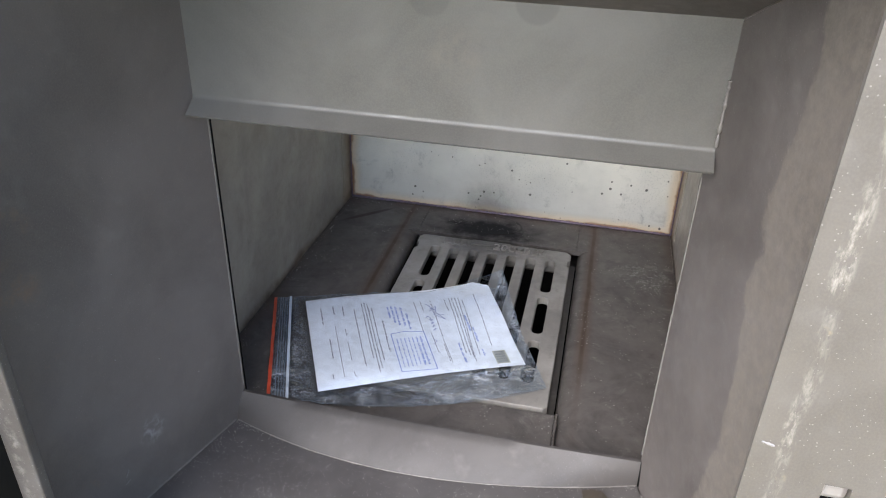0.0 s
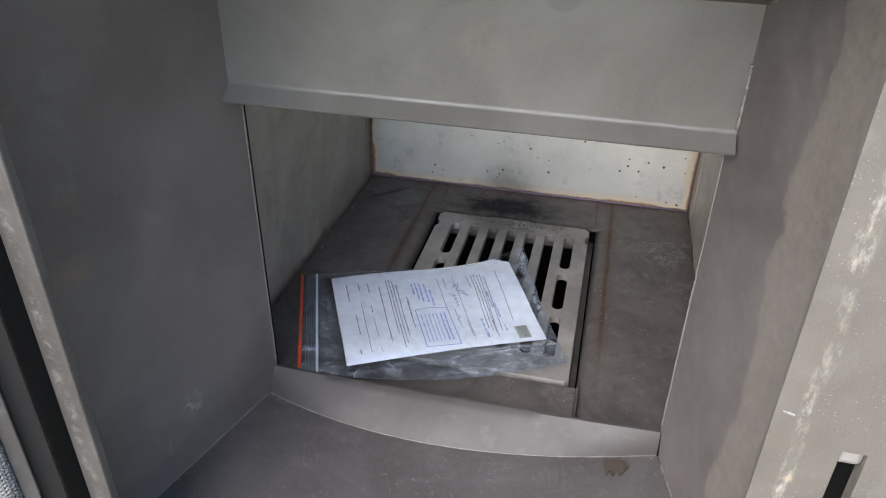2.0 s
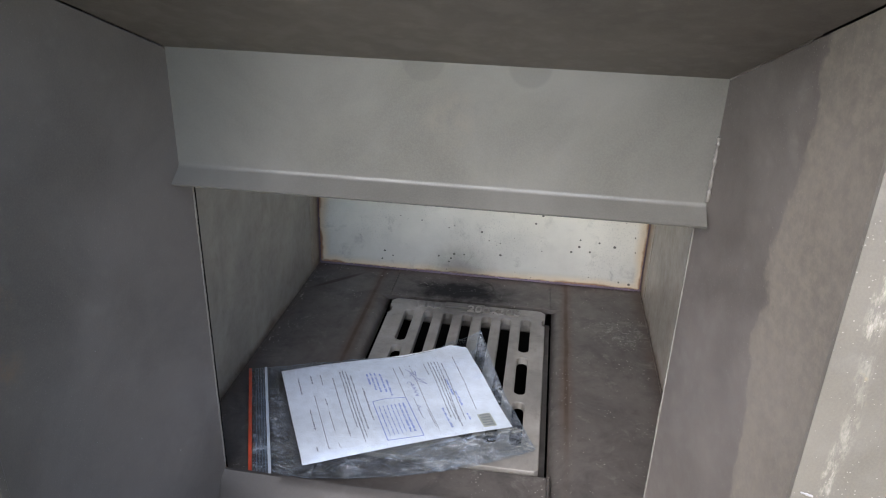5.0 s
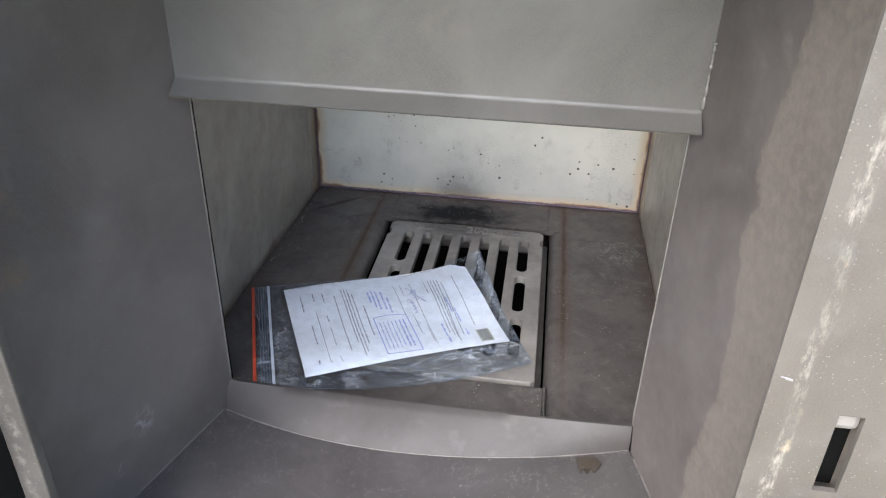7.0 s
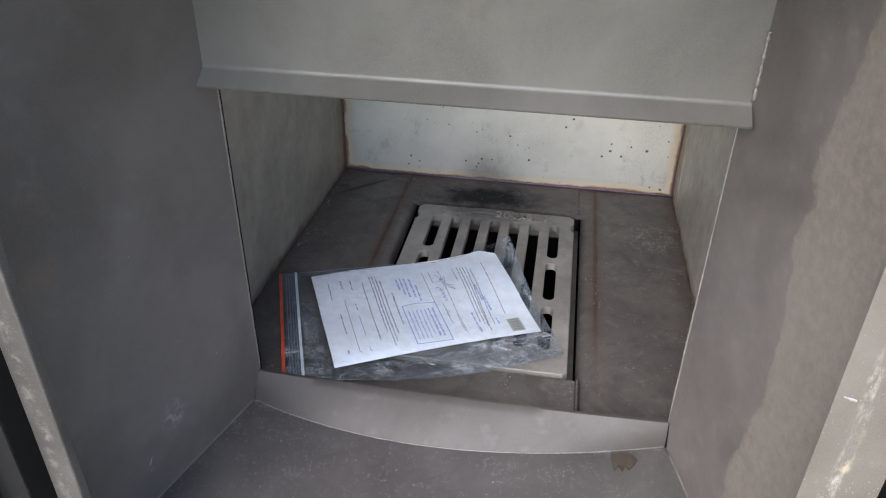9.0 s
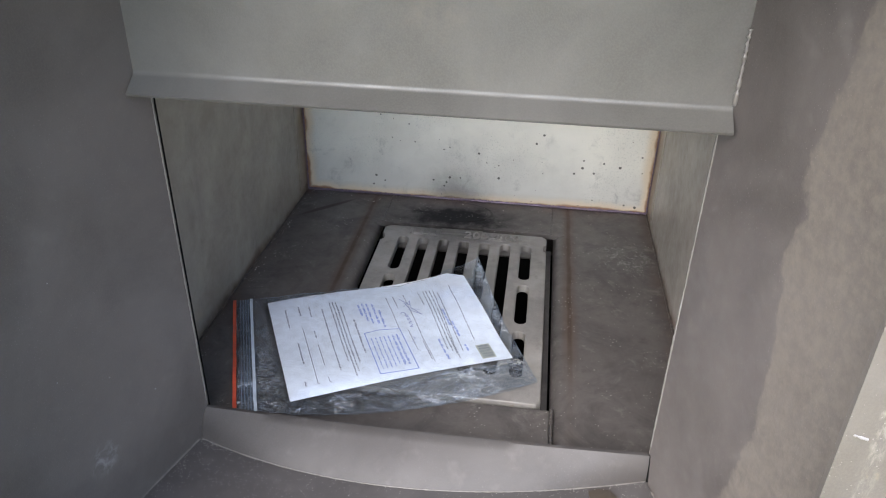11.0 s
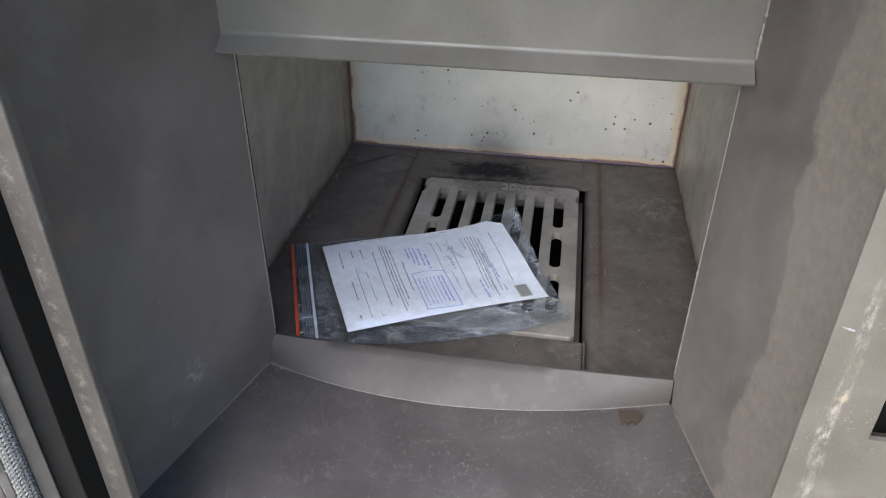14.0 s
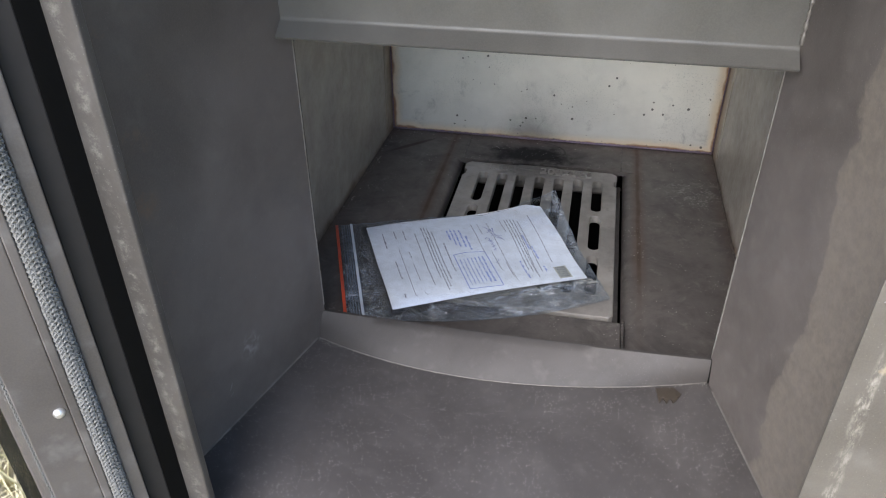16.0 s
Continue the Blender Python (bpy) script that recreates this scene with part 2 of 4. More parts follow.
def burnt(nt, at, col):
    """Brown streaks along the bends beside the grate, a soot cloud behind it, pale grit."""
    x, y = axis(nt, at, "X"), axis(nt, at, "Y")
    wob = maths(nt, "MULTIPLY", maths(nt, "SUBTRACT", cloud(nt, at, 25, 4), 0.5), 0.014)
    side = maths(nt, "ABSOLUTE", maths(nt, "MULTIPLY_ADD", wob, 0.25, x))
    off = maths(nt, "ABSOLUTE", maths(nt, "SUBTRACT", side, 0.125))
    worn = ramp(nt, cloud(nt, at, 14, 4), 0.3, 0.52, 0.5, 1.0)
    fade = maths(nt, "MULTIPLY", worn, ramp(nt, y, 0.0, 0.13, 0.12, 1.0))
    foot = maths(nt, "ADD", maths(nt, "ABSOLUTE", x), wob)
    col = mix(nt, maths(nt, "MULTIPLY", ramp(nt, foot, 0.206, 0.227, 0, 0.75), worn), col, (0.075, 0.052, 0.038))
    edge = maths(nt, "MULTIPLY", ramp(nt, y, 0.355, 0.38), ramp(nt, cloud(nt, at, 18, 3), 0.35, 0.6))
    col = mix(nt, maths(nt, "MULTIPLY", edge, 0.7), col, (0.1, 0.06, 0.05))
    cx = maths(nt, "ADD", x, 0.015)
    r = maths(nt, "SQRT", maths(nt, "ADD", maths(nt, "POWER", maths(nt, "DIVIDE", cx, 0.095), 2.0), maths(nt, "POWER", maths(nt, "DIVIDE", maths(nt, "SUBTRACT", y, 0.332), 0.04), 2.0)))
    soot = ramp(nt, maths(nt, "ADD", r, maths(nt, "MULTIPLY", maths(nt, "SUBTRACT", cloud(nt, at, 34, 6, 0.7), 0.5), 1.5)), 1.15, 0.25, 0, 0.93)
    stain = ramp(nt, cloud(nt, at, 21, 6, 0.7, 0.8), 0.42, 0.7, 0, 0.75)
    col = mix(nt, stain, col, (0.05, 0.045, 0.043))
    col = mix(nt, ramp(nt, cloud(nt, at, 33, 6, 0.72, 0.4), 0.56, 0.72, 0, 0.55), col, (0.19, 0.175, 0.16))
    col = mix(nt, maths(nt, "MULTIPLY", ramp(nt, off, 0.011, 0.002, 0, 0.75), fade), col, (0.08, 0.055, 0.04))
    col = mix(nt, maths(nt, "MULTIPLY", ramp(nt, off, 0.0036, 0.0008, 0, 0.92), fade), col, (0.045, 0.023, 0.014))
    # a burnt smear across the far corner, and the rim of a round stain behind the grate
    along = node(nt, "Mapping", {"Vector": at, "Location": (-0.181, 0.333, 0), "Rotation": (0, 0, radians(43)), "Scale": (0.045, 0.0045, 1)}, vector_type="TEXTURE").outputs[0]
    smear = node(nt, "VectorMath", {0: node(nt, "VectorMath", {0: along, 1: (1, 1, 0)}, operation="MULTIPLY").outputs[0]}, operation="LENGTH").outputs["Value"]
    smear = maths(nt, "ADD", smear, maths(nt, "MULTIPLY", maths(nt, "SUBTRACT", cloud(nt, at, 60, 5, 0.7), 0.5), 0.8))
    col = mix(nt, ramp(nt, smear, 1.1, 0.5, 0, 0.9), col, (0.03, 0.016, 0.012))
    v = node(nt, "TexVoronoi", {"Vector": at, "Scale": 260.0, "Randomness": 1.0})
    size = ramp(nt, cloud(nt, at, 28, 3), 0.4, 0.75, 0.0, 0.24)
    spot = node(nt, "VectorMath", {0: at, 1: (0.192, 0.262, 0.0)}, operation="DISTANCE").outputs["Value"]
    ash = maths(nt, "MULTIPLY", ramp(nt, maths(nt, "ADD", spot, wob), 0.05, 0.012), ramp(nt, cloud(nt, at, 170, 5, 0.75, 1.0), 0.5, 0.66, 0, 0.75))
    col = mix(nt, ash, col, (0.3, 0.3, 0.28))
    col = mix(nt, soot, col, (0.02, 0.02, 0.021))
    ring = node(nt, "Mapping", {"Vector": at, "Location": (-0.02, 0.347, 0), "Scale": (0.049, 0.027, 1)}, vector_type="TEXTURE").outputs[0]
    ring = node(nt, "VectorMath", {0: node(nt, "VectorMath", {0: ring, 1: (1, 1, 0)}, operation="MULTIPLY").outputs[0]}, operation="LENGTH").outputs["Value"]
    ring = maths(nt, "MULTIPLY", ramp(nt, maths(nt, "ABSOLUTE", maths(nt, "SUBTRACT", ring, 1.0)), 0.045, 0.015, 0, 0.8), ramp(nt, x, -0.03, 0.0))
    col = mix(nt, ring, col, (0.02, 0.018, 0.016))
    return mix(nt, maths(nt, "MULTIPLY", maths(nt, "LESS_THAN", v.outputs["Distance"], size), 0.6), col, (0.4, 0.38, 0.36)), soot


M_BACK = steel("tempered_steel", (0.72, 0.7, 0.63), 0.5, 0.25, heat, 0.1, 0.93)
def smudged(nt, at, col):
    """Brown heat tint towards the welded corner, the dark line of the lapped strip, hand smudges and rust at the foot."""
    y, z = axis(nt, at, "Y"), axis(nt, at, "Z")
    wob = maths(nt, "MULTIPLY", maths(nt, "SUBTRACT", cloud(nt, at, 28, 4), 0.5), 0.02)
    col = mix(nt, ramp(nt, cloud(nt, at, 14, 6, 0.7, 0.6), 0.4, 0.74, 0, 0.45), col, (0.19, 0.16, 0.125))
    col = mix(nt, ramp(nt, cloud(nt, node(nt, "Mapping", {"Vector": at, "Scale": (1, 1, 0.25)}).outputs[0], 40, 5, 0.65), 0.5, 0.75, 0, 0.2), col, (0.18, 0.165, 0.14))
    near = maths(nt, "ADD", y, wob)
    col = mix(nt, ramp(nt, near, 0.335, 0.375, 0, 0.75), col, (0.2, 0.14, 0.085))
    col = mix(nt, ramp(nt, near, 0.366, 0.379, 0, 0.8), col, (0.07, 0.04, 0.025))
    foot = maths(nt, "MULTIPLY", ramp(nt, maths(nt, "ADD", z, wob), 0.014, 0.0), ramp(nt, cloud(nt, at, 20, 4, 0.7), 0.35, 0.6, 0.2, 0.9))
    return mix(nt, foot, col, (0.1, 0.06, 0.035))


M_SIDE = steel("bare_side_steel", (0.33, 0.305, 0.265), 0.45, 0.3, smudged, 0.2, 0.85)
M_FLOOR = steel("burnt_floor_steel", (0.098, 0.087, 0.08), 0.5, 0.25, burnt, 0.5)
def cast(nt, at, col):
    """Sand-cast skin: soot towards the middle of the far end, a few rust specks."""
    x, y = axis(nt, at, "X"), axis(nt, at, "Y")
    d = maths(nt, "SQRT", maths(nt, "ADD", maths(nt, "POWER", maths(nt, "DIVIDE", maths(nt, "ADD", x, 0.012), 0.07), 2.0), maths(nt, "POWER", maths(nt, "DIVIDE", maths(nt, "SUBTRACT", y, 0.31), 0.075), 2.0)))
    d = maths(nt, "ADD", d, maths(nt, "MULTIPLY", maths(nt, "SUBTRACT", cloud(nt, at, 40, 5, 0.65), 0.5), 0.9))
    col = mix(nt, ramp(nt, d, 1.05, 0.25, 0, 0.7), col, (0.05, 0.048, 0.046))
    return mix(nt, ramp(nt, cloud(nt, at, 75, 5, 0.7), 0.64, 0.75, 0, 0.5), col, (0.2, 0.11, 0.05))


M_IRON = steel("cast_iron", (0.25, 0.235, 0.215), 0.6, 0.25, cast, 0.5, 0.72, 0.45)
M_WELD = steel("weld_bead", (0.17, 0.158, 0.145), 0.5, 0.3)
M_BLUE = steel("blued_weld", (0.16, 0.12, 0.16), 0.4, 0.7)
M_ROLLER = steel("worn_roller", (0.27, 0.25, 0.23), 0.45, 0.3)
M_SCREW = steel("zinc_screw", (0.75, 0.74, 0.72), 0.35, 0.8)


def plain(name, base, rough, **more):
    m, nt, p = shader(name)
    at = place(nt)
    f = cloud(nt, at, 120, 4)
    col = mix(nt, ramp(nt, f, 0.3, 0.7), tuple(c * 0.88 for c in base), base)
    put(nt, p, Base_Color=col, Roughness=rough, **more)
    bump(nt, p, f, 0.1, 0.0005)
    return m


# Near-black that stands for the shade inside gaps, joints and recesses.
M_BLACK = plain("recess_shade_black", (0.004, 0.004, 0.004), 0.9, Specular_IOR_Level=0.1)
M_DARK = plain("dark_door_strip", (0.02, 0.018, 0.017), 0.7, Specular_IOR_Level=0.3)
M_SCRATCH = plain("bare_scratch", (0.24, 0.23, 0.22), 0.6)
M_PAPER = plain("white_paper", (0.86, 0.88, 0.92), 0.75)
M_INK = plain("grey_ink", (0.15, 0.16, 0.21), 0.8)
M_BLUEINK = plain("blue_ink", (0.26, 0.34, 0.68), 0.8)
M_PEN = plain("pen_ink", (0.3, 0.34, 0.55), 0.7)
M_LABEL = plain("khaki_label", (0.5, 0.5, 0.42), 0.7)
M_RED = plain("red_plastic", (0.5, 0.07, 0.03), 0.4)
M_ROPE = plain("grey_glass_fibre", (0.14, 0.14, 0.132), 0.9)
def meadow():
    """Dry ground with straw and green patches."""
    m, nt, p = shader("dry_meadow")
    at = place(nt)
    col = mix(nt, ramp(nt, cloud(nt, at, 1.3, 6, 0.65), 0.35, 0.65), (0.18, 0.165, 0.09), (0.30, 0.255, 0.165))
    col = mix(nt, ramp(nt, cloud(nt, at, 45, 5, 0.7), 0.4, 0.7, 0, 0.5), col, (0.13, 0.11, 0.07))
    put(nt, p, Base_Color=col, Roughness=0.95)
    bump(nt, p, cloud(nt, at, 60, 5), 0.5, 0.02)
    return m


M_SOIL = meadow()
M_FLAKE = plain("scorched_flake", (0.05, 0.04, 0.03), 0.35)
M_GRIT = plain("pale_grit", (0.5, 0.48, 0.44), 0.9)


def film_plastic(name, haze, rough):
    m, nt, p = shader(name)
    out = nt.nodes["Material Output"]
    at = place(nt)
    soft = cloud(nt, at, 45, 5, 0.6, 1.5)
    bend = node(nt, "TexNoise", {"Vector": at, "Scale": 60.0, "Detail": 3.0}).outputs["Color"]
    warped = node(nt, "VectorMath", {0: at, 1: node(nt, "VectorMath", {0: bend, "Scale": 0.03}, operation="SCALE").outputs[0]}, operation="ADD").outputs[0]
    cells = node(nt, "TexVoronoi", {"Vector": warped, "Scale": 130.0, "Randomness": 1.0}).outputs["Distance"]
    long_way = node(nt, "Mapping", {"Vector": at, "Rotation": (0, 0, radians(-28)), "Scale": (0.45, 1.6, 1)}).outputs[0]
    fold = cloud(nt, long_way, 60, 4, 0.6, 1.2)
    where = ramp(nt, cloud(nt, at, 30, 3), 0.38, 0.6)
    fold_glint = maths(nt, "MULTIPLY", ramp(nt, maths(nt, "ABSOLUTE", maths(nt, "SUBTRACT", fold, 0.5)), 0.035, 0.0), where)
    spot = node(nt, "Mapping", {"Vector": node(nt, "TexCoord").outputs["Object"], "Location": (-0.111, -0.038, 0), "Rotation": (0, 0, radians(26.5)), "Scale": (0.205, 0.155, 1)}, vector_type="TEXTURE").outputs[0]
    du = maths(nt, "ABSOLUTE", maths(nt, "SUBTRACT", axis(nt, spot, "X"), 0.5))
    dv = maths(nt, "ABSOLUTE", maths(nt, "SUBTRACT", axis(nt, spot, "Y"), 0.5))
    loose = ramp(nt, maths(nt, "MAXIMUM", du, dv), 0.495, 0.56, 0.1, 1.0)        # taut over the paper, loose round it
    where = maths(nt, "MULTIPLY", where, loose)
    fold_glint = maths(nt, "MULTIPLY", fold_glint, loose)
    height = maths(nt, "ADD", maths(nt, "MULTIPLY", soft, maths(nt, "MULTIPLY", loose, 0.6)), maths(nt, "MULTIPLY", cells, maths(nt, "MULTIPLY", maths(nt, "MULTIPLY_ADD", where, 0.24, 0.04), loose)))
    b = node(nt, "Bump", {"Height": height, "Strength": 1.0, "Distance": 0.013})
    gloss = node(nt, "BsdfGlossy", {"Color": (0.92, 0.95, 1, 1), "Roughness": rough, "Normal": b.outputs[0]})
    clear = node(nt, "BsdfTransparent", {"Color": (0.82, 0.88, 0.95, 1)})
    milk = node(nt, "BsdfDiffuse", {"Color": (0.66, 0.72, 0.8, 1)})
    f = node(nt, "Fresnel", {"IOR": 1.6, "Normal": b.outputs[0]})
    # Diffuse white along the folds is painted in for their glints.
    white = maths(nt, "ADD", maths(nt, "MULTIPLY", ramp(nt, soft, 0.4, 0.7, haze * 0.2, haze * 2.6), loose), maths(nt, "MULTIPLY", fold_glint, 0.42))
    one = node(nt, "MixShader", {0: white, 1: clear.outputs[0], 2: milk.outputs[0]})
    two = node(nt, "MixShader", {0: f.outputs[0], 1: one.outputs[0], 2: gloss.outputs[0]})
    nt.links.new(two.outputs[0], out.inputs[0])
    return m


M_FILM = film_plastic("clear_film", 0.012, 0.05)
M_RIB = plain("bluish_rib", (0.13, 0.17, 0.22), 0.3)
M_ZIP = plain("clear_zip", (0.45, 0.5, 0.56), 0.3)


def window_glass():
    m, nt, p = shader("door_glass")
    put(nt, p, Base_Color=(0.95, 0.97, 1.0), Roughness=0.02, Transmission_Weight=1.0, IOR=1.45)
    return m


M_GLASS = window_glass()


def blades():
    m, nt, p = shader("dry_grass")
    g = node(nt, "NewGeometry")
    col = mix(nt, g.outputs["Random Per Island"], (0.36, 0.33, 0.14), (0.76, 0.66, 0.44))
    put(nt, p, Base_Color=col, Roughness=0.7)
    return m


M_GRASS = blades()


# ---- mesh helpers ----
def part(name, bm, material, parent=None, label="", smooth=False):
    bmesh.ops.recalc_face_normals(bm, faces=bm.faces)
    me = bpy.data.meshes.new(name)
    bm.to_mesh(me)
    bm.free()
    for f in me.polygons:
        f.use_smooth = smooth
    if smooth:
        me.set_sharp_from_angle(angle=radians(38))
    me.materials.append(material)
    if name in ("weld", "seam"):
        for f in me.polygons:
            f.use_smooth = True
    ob = new(name, me)
    if parent:
        ob.parent = parent
    if label:
        ob["label"] = label
    return ob


def thing(name, label, category, group="", kind="", at=(0, 0, 0)):
    ob = new(name)
    ob.location = at
    ob.empty_display_size = 0.05
    return tagged(ob, label, category, group, kind)


def solid(bottom, top):
    """A closed body between two outlines of equal count."""
    bm = bmesh.new()
    lo, hi = [bm.verts.new(p) for p in bottom], [bm.verts.new(p) for p in top]
    n = len(lo)
    bm.faces.new(lo[::-1]), bm.faces.new(hi)
    for i in range(n):
        bm.faces.new((lo[i], lo[(i + 1) % n], hi[(i + 1) % n], hi[i]))
    return bm


def soften(bm, width, segments=2):
    bmesh.ops.bevel(bm, geom=list(bm.edges), offset=width, segments=segments, affect="EDGES", profile=0.5, clamp_overlap=True)
    return bm


def block(x0, x1, y0, y1, z0, z1, bevel=0.0):
    pts = [(x0, y0), (x1, y0), (x1, y1), (x0, y1)]
    bm = solid([(x, y, z0) for x, y in pts], [(x, y, z1) for x, y in pts])
    return soften(bm, bevel) if bevel else bm


def sheet(corners, depth, bevel=0.0006):
    """A plate with the given four or more corners in order, of a thickness along the vector depth."""
    d = Vector(depth)
    bm = solid([Vector(c) for c in corners], [Vector(c) + d for c in corners])
    return soften(bm, bevel, 1) if bevel else bm


def extrude_x(profile, x0, x1):
    return solid([(x0, y, z) for y, z in profile], [(x1, y, z) for y, z in profile])


def bead(points, radius, rough=0.3, seed=0, step=0.0014, sides=7):
    """A lumpy weld bead along a line."""
    rnd = random.Random(seed)
    line = []
    for a, b in zip(points, points[1:]):
        a, b = Vector(a), Vector(b)
        n = max(2, int((b - a).length / step))
        line += [a.lerp(b, i / n) for i in range(n)]
    line.append(Vector(points[-1]))
    bm = bmesh.new()
    rings = []
    for i, p in enumerate(line):
        way = (line[min(i + 1, len(line) - 1)] - line[max(i - 1, 0)]).normalized()
        u = way.orthogonal().normalized()
        v = way.cross(u)
        r = radius * (1 + rough * rnd.uniform(-1, 1))
        rings.append([bm.verts.new(p + r * (math.cos(k * math.tau / sides) * u + math.sin(k * math.tau / sides) * v)) for k in range(sides)])
    for r0, r1 in zip(rings, rings[1:]):
        for k in range(sides):
            bm.faces.new((r0[k], r0[(k + 1) % sides], r1[(k + 1) % sides], r1[k]))
    bm.faces.new(rings[0][::-1]), bm.faces.new(rings[-1])
    return bm


def patch(fn, nu, nv):
    """A grid of fn(u, v), u and v from 0 to 1."""
    bm = bmesh.new()
    g = [[bm.verts.new(fn(i / nu, j / nv)) for j in range(nv + 1)] for i in range(nu + 1)]
    for i in range(nu):
        for j in range(nv):
            bm.faces.new((g[i][j], g[i + 1][j], g[i + 1][j + 1], g[i][j + 1]))
    return bm


# ---- ground ----
GROUND = -0.42
bm = bmesh.new()
bmesh.ops.create_grid(bm, x_segments=2, y_segments=2, size=900)
bmesh.ops.translate(bm, verts=bm.verts, vec=(0, 0, GROUND))
tagged(part("ground", bm, M_SOIL), "dry ground with straw and green patches", "ground", kind="structure")

# ---- stove ----
LX, RX = -0.171, 0.182            # throat edges
THROAT = -0.068                   # where throat meets firebox
LS, RS = 0.27, 0.26               # how far the throat's sides splay per metre of depth
FRONT = -0.286
CEIL0, CEIL1 = 0.3745, 0.482       # throat ceiling, at its back and at the mouth


def left_x(y):
    return LX + LS * (y + 0.078)


def right_x(y):
    return RX - RS * (y + 0.072)


stove = thing("wood_stove", "grey-brown painted steel wood stove with an open firebox", "stove")

# Throat: two splayed sides, ceiling, shelf
y0, y1 = THROAT, FRONT
part("throat_side", sheet([(left_x(y0), y0, -0.004), (left_x(y1), y1, -0.004), (left_x(y1), y1, CEIL1), (left_x(y0), y0, CEIL0)], (-0.004, 0, 0)), M_LEFT, stove, "dark rubbed paint with a few scratches")
part("throat_side", sheet([(right_x(y0), y0, -0.004), (right_x(y1), y1, -0.004), (right_x(y1), y1, CEIL1), (right_x(y0), y0, CEIL0)], (0.004, 0, 0)), M_RIGHT, stove, "brown-grey paint with a pale dusty patch")
part("throat_ceiling", sheet([(left_x(y0), y0, CEIL0 + 0.0005), (right_x(y0), y0, CEIL0 + 0.0005), (right_x(y1), y1, CEIL1 + 0.0005), (left_x(y1), y1, CEIL1 + 0.0005)], (0, 0, 0.004)), M_PAINT, stove)
part("shelf", sheet([(left_x(y0) + 0.0004, y0, 0), (right_x(y0) - 0.0004, y0, 0), (right_x(y1) - 0.0004, y1, 0), (left_x(y1) + 0.0004, y1, 0)], (0, 0, -0.004)), M_SHELF, stove, "dark painted shelf with pale grit")

# Curved sill between shelf and firebox floor
def sill(u, v):
    x = -0.1705 + u * (0.1812 + 0.1705)
    low = -0.0825 + u * 0.0085 - 0.030 * (1 - (2 * u - 1) ** 2) * (1.0 - 0.12 * (2 * u - 1))
    top_y, top_z = -0.0705 - 0.0022 * math.sin(math.pi * u), 0.0232 - 0.0012 * math.sin(math.pi * u)
    bow = 0.0015 * math.sin(math.pi * v)
    return (x, low + (top_y - low) * v - bow, 0.0003 + (top_z - 0.0003) * v)


bm = patch(sill, 36, 6)
back = bmesh.ops.extrude_face_region(bm, geom=bm.faces[:])
bmesh.ops.translate(bm, verts=[g for g in back["geom"] if isinstance(g, bmesh.types.BMVert)], vec=(0, 0.003, -0.0002))
part("sill", bm, M_SILL, stove, "bowed grey sill plate", smooth=True)
part("weld", bead([Vector(sill(i / 24, 0)) + Vector((0, -0.0002, 0)) for i in range(25)], 0.00045, 0.5, 3), M_WELD, stove)

part("joint", sheet([(0.1812, -0.0752, 0.0004), (0.1828, -0.0752, 0.0004), (0.1828, -0.0712, 0.0236), (0.1812, -0.0712, 0.0236)], (0, 0.002, 0), 0), M_BLACK, stove, "dark open joint")
for sx in (left_x, right_x):
    part("weld", bead([(sx(-0.084) + (0.0004 if sx is left_x else -0.0004), -0.084, 0.0003), (sx(FRONT + 0.004) + (0.0004 if sx is left_x else -0.0004), FRONT + 0.004, 0.0003)], 0.0006, 0.6, 17), M_WELD, stove)

# Deflector plate with a bent lip
T = 0.002
BEND, BR0 = math.atan2(0.0102, 0.0066), 0.0045       # turn of the lip from upright, and the bend's radius
arc = [k * BEND / 10 for k in range(11)]
prof = [(-0.079, 0.3815)] + [(-0.0794 - BR0 * (1 - math.cos(q)), 0.3022 - BR0 * math.sin(q)) for q in arc] + [(-0.0928, 0.2908)]
turn = [0.0] + arc + [BEND]
inner = [(y + T * math.cos(q), z - T * math.sin(q)) for q, (y, z) in zip(turn, prof)]
part("deflector", extrude_x(prof + inner[::-1], left_x(-0.08) + 0.0003, right_x(-0.08) - 0.0003), M_PLATE, stove, "flat grey deflector plate with a bent lip")
part("weld", bead([(right_x(-0.08) - 0.0005, -0.0815, 0.303), (right_x(-0.08) - 0.0005, -0.0808, 0.345)], 0.0012, 0.6, 5), M_WELD, stove)
part("weld", bead([(left_x(-0.07) + 0.0002, -0.0685, 0.03), (left_x(-0.07) + 0.0002, -0.0685, 0.292)], 0.0009, 0.3, 6), M_WELD, stove)
part("weld", bead([(right_x(-0.07) - 0.0002, -0.0685, 0.03), (right_x(-0.07) - 0.0002, -0.0685, 0.292)], 0.0010, 0.3, 7), M_WELD, stove)

# Firebox
BL, BR, BY, TOP = -0.2204, 0.2248, 0.381, 0.50
FL, FR = -0.2285, 0.2292
part("firebox_side", sheet([(FL, -0.066, -0.03), (BL, BY, -0.03), (BL, BY, TOP), (FL, -0.066, TOP)], (-0.005, 0, 0)), M_SIDE, stove, "bare grey steel firebox side")
part("firebox_side", sheet([(FR, -0.066, -0.03), (BR, BY, -0.03), (BR, BY, TOP), (FR, -0.066, TOP)], (0.005, 0, 0)), M_SIDE, stove, "bare grey steel firebox side")
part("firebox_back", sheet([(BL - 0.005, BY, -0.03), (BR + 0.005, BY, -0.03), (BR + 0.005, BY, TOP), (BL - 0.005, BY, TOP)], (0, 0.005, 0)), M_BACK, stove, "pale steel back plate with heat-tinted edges")
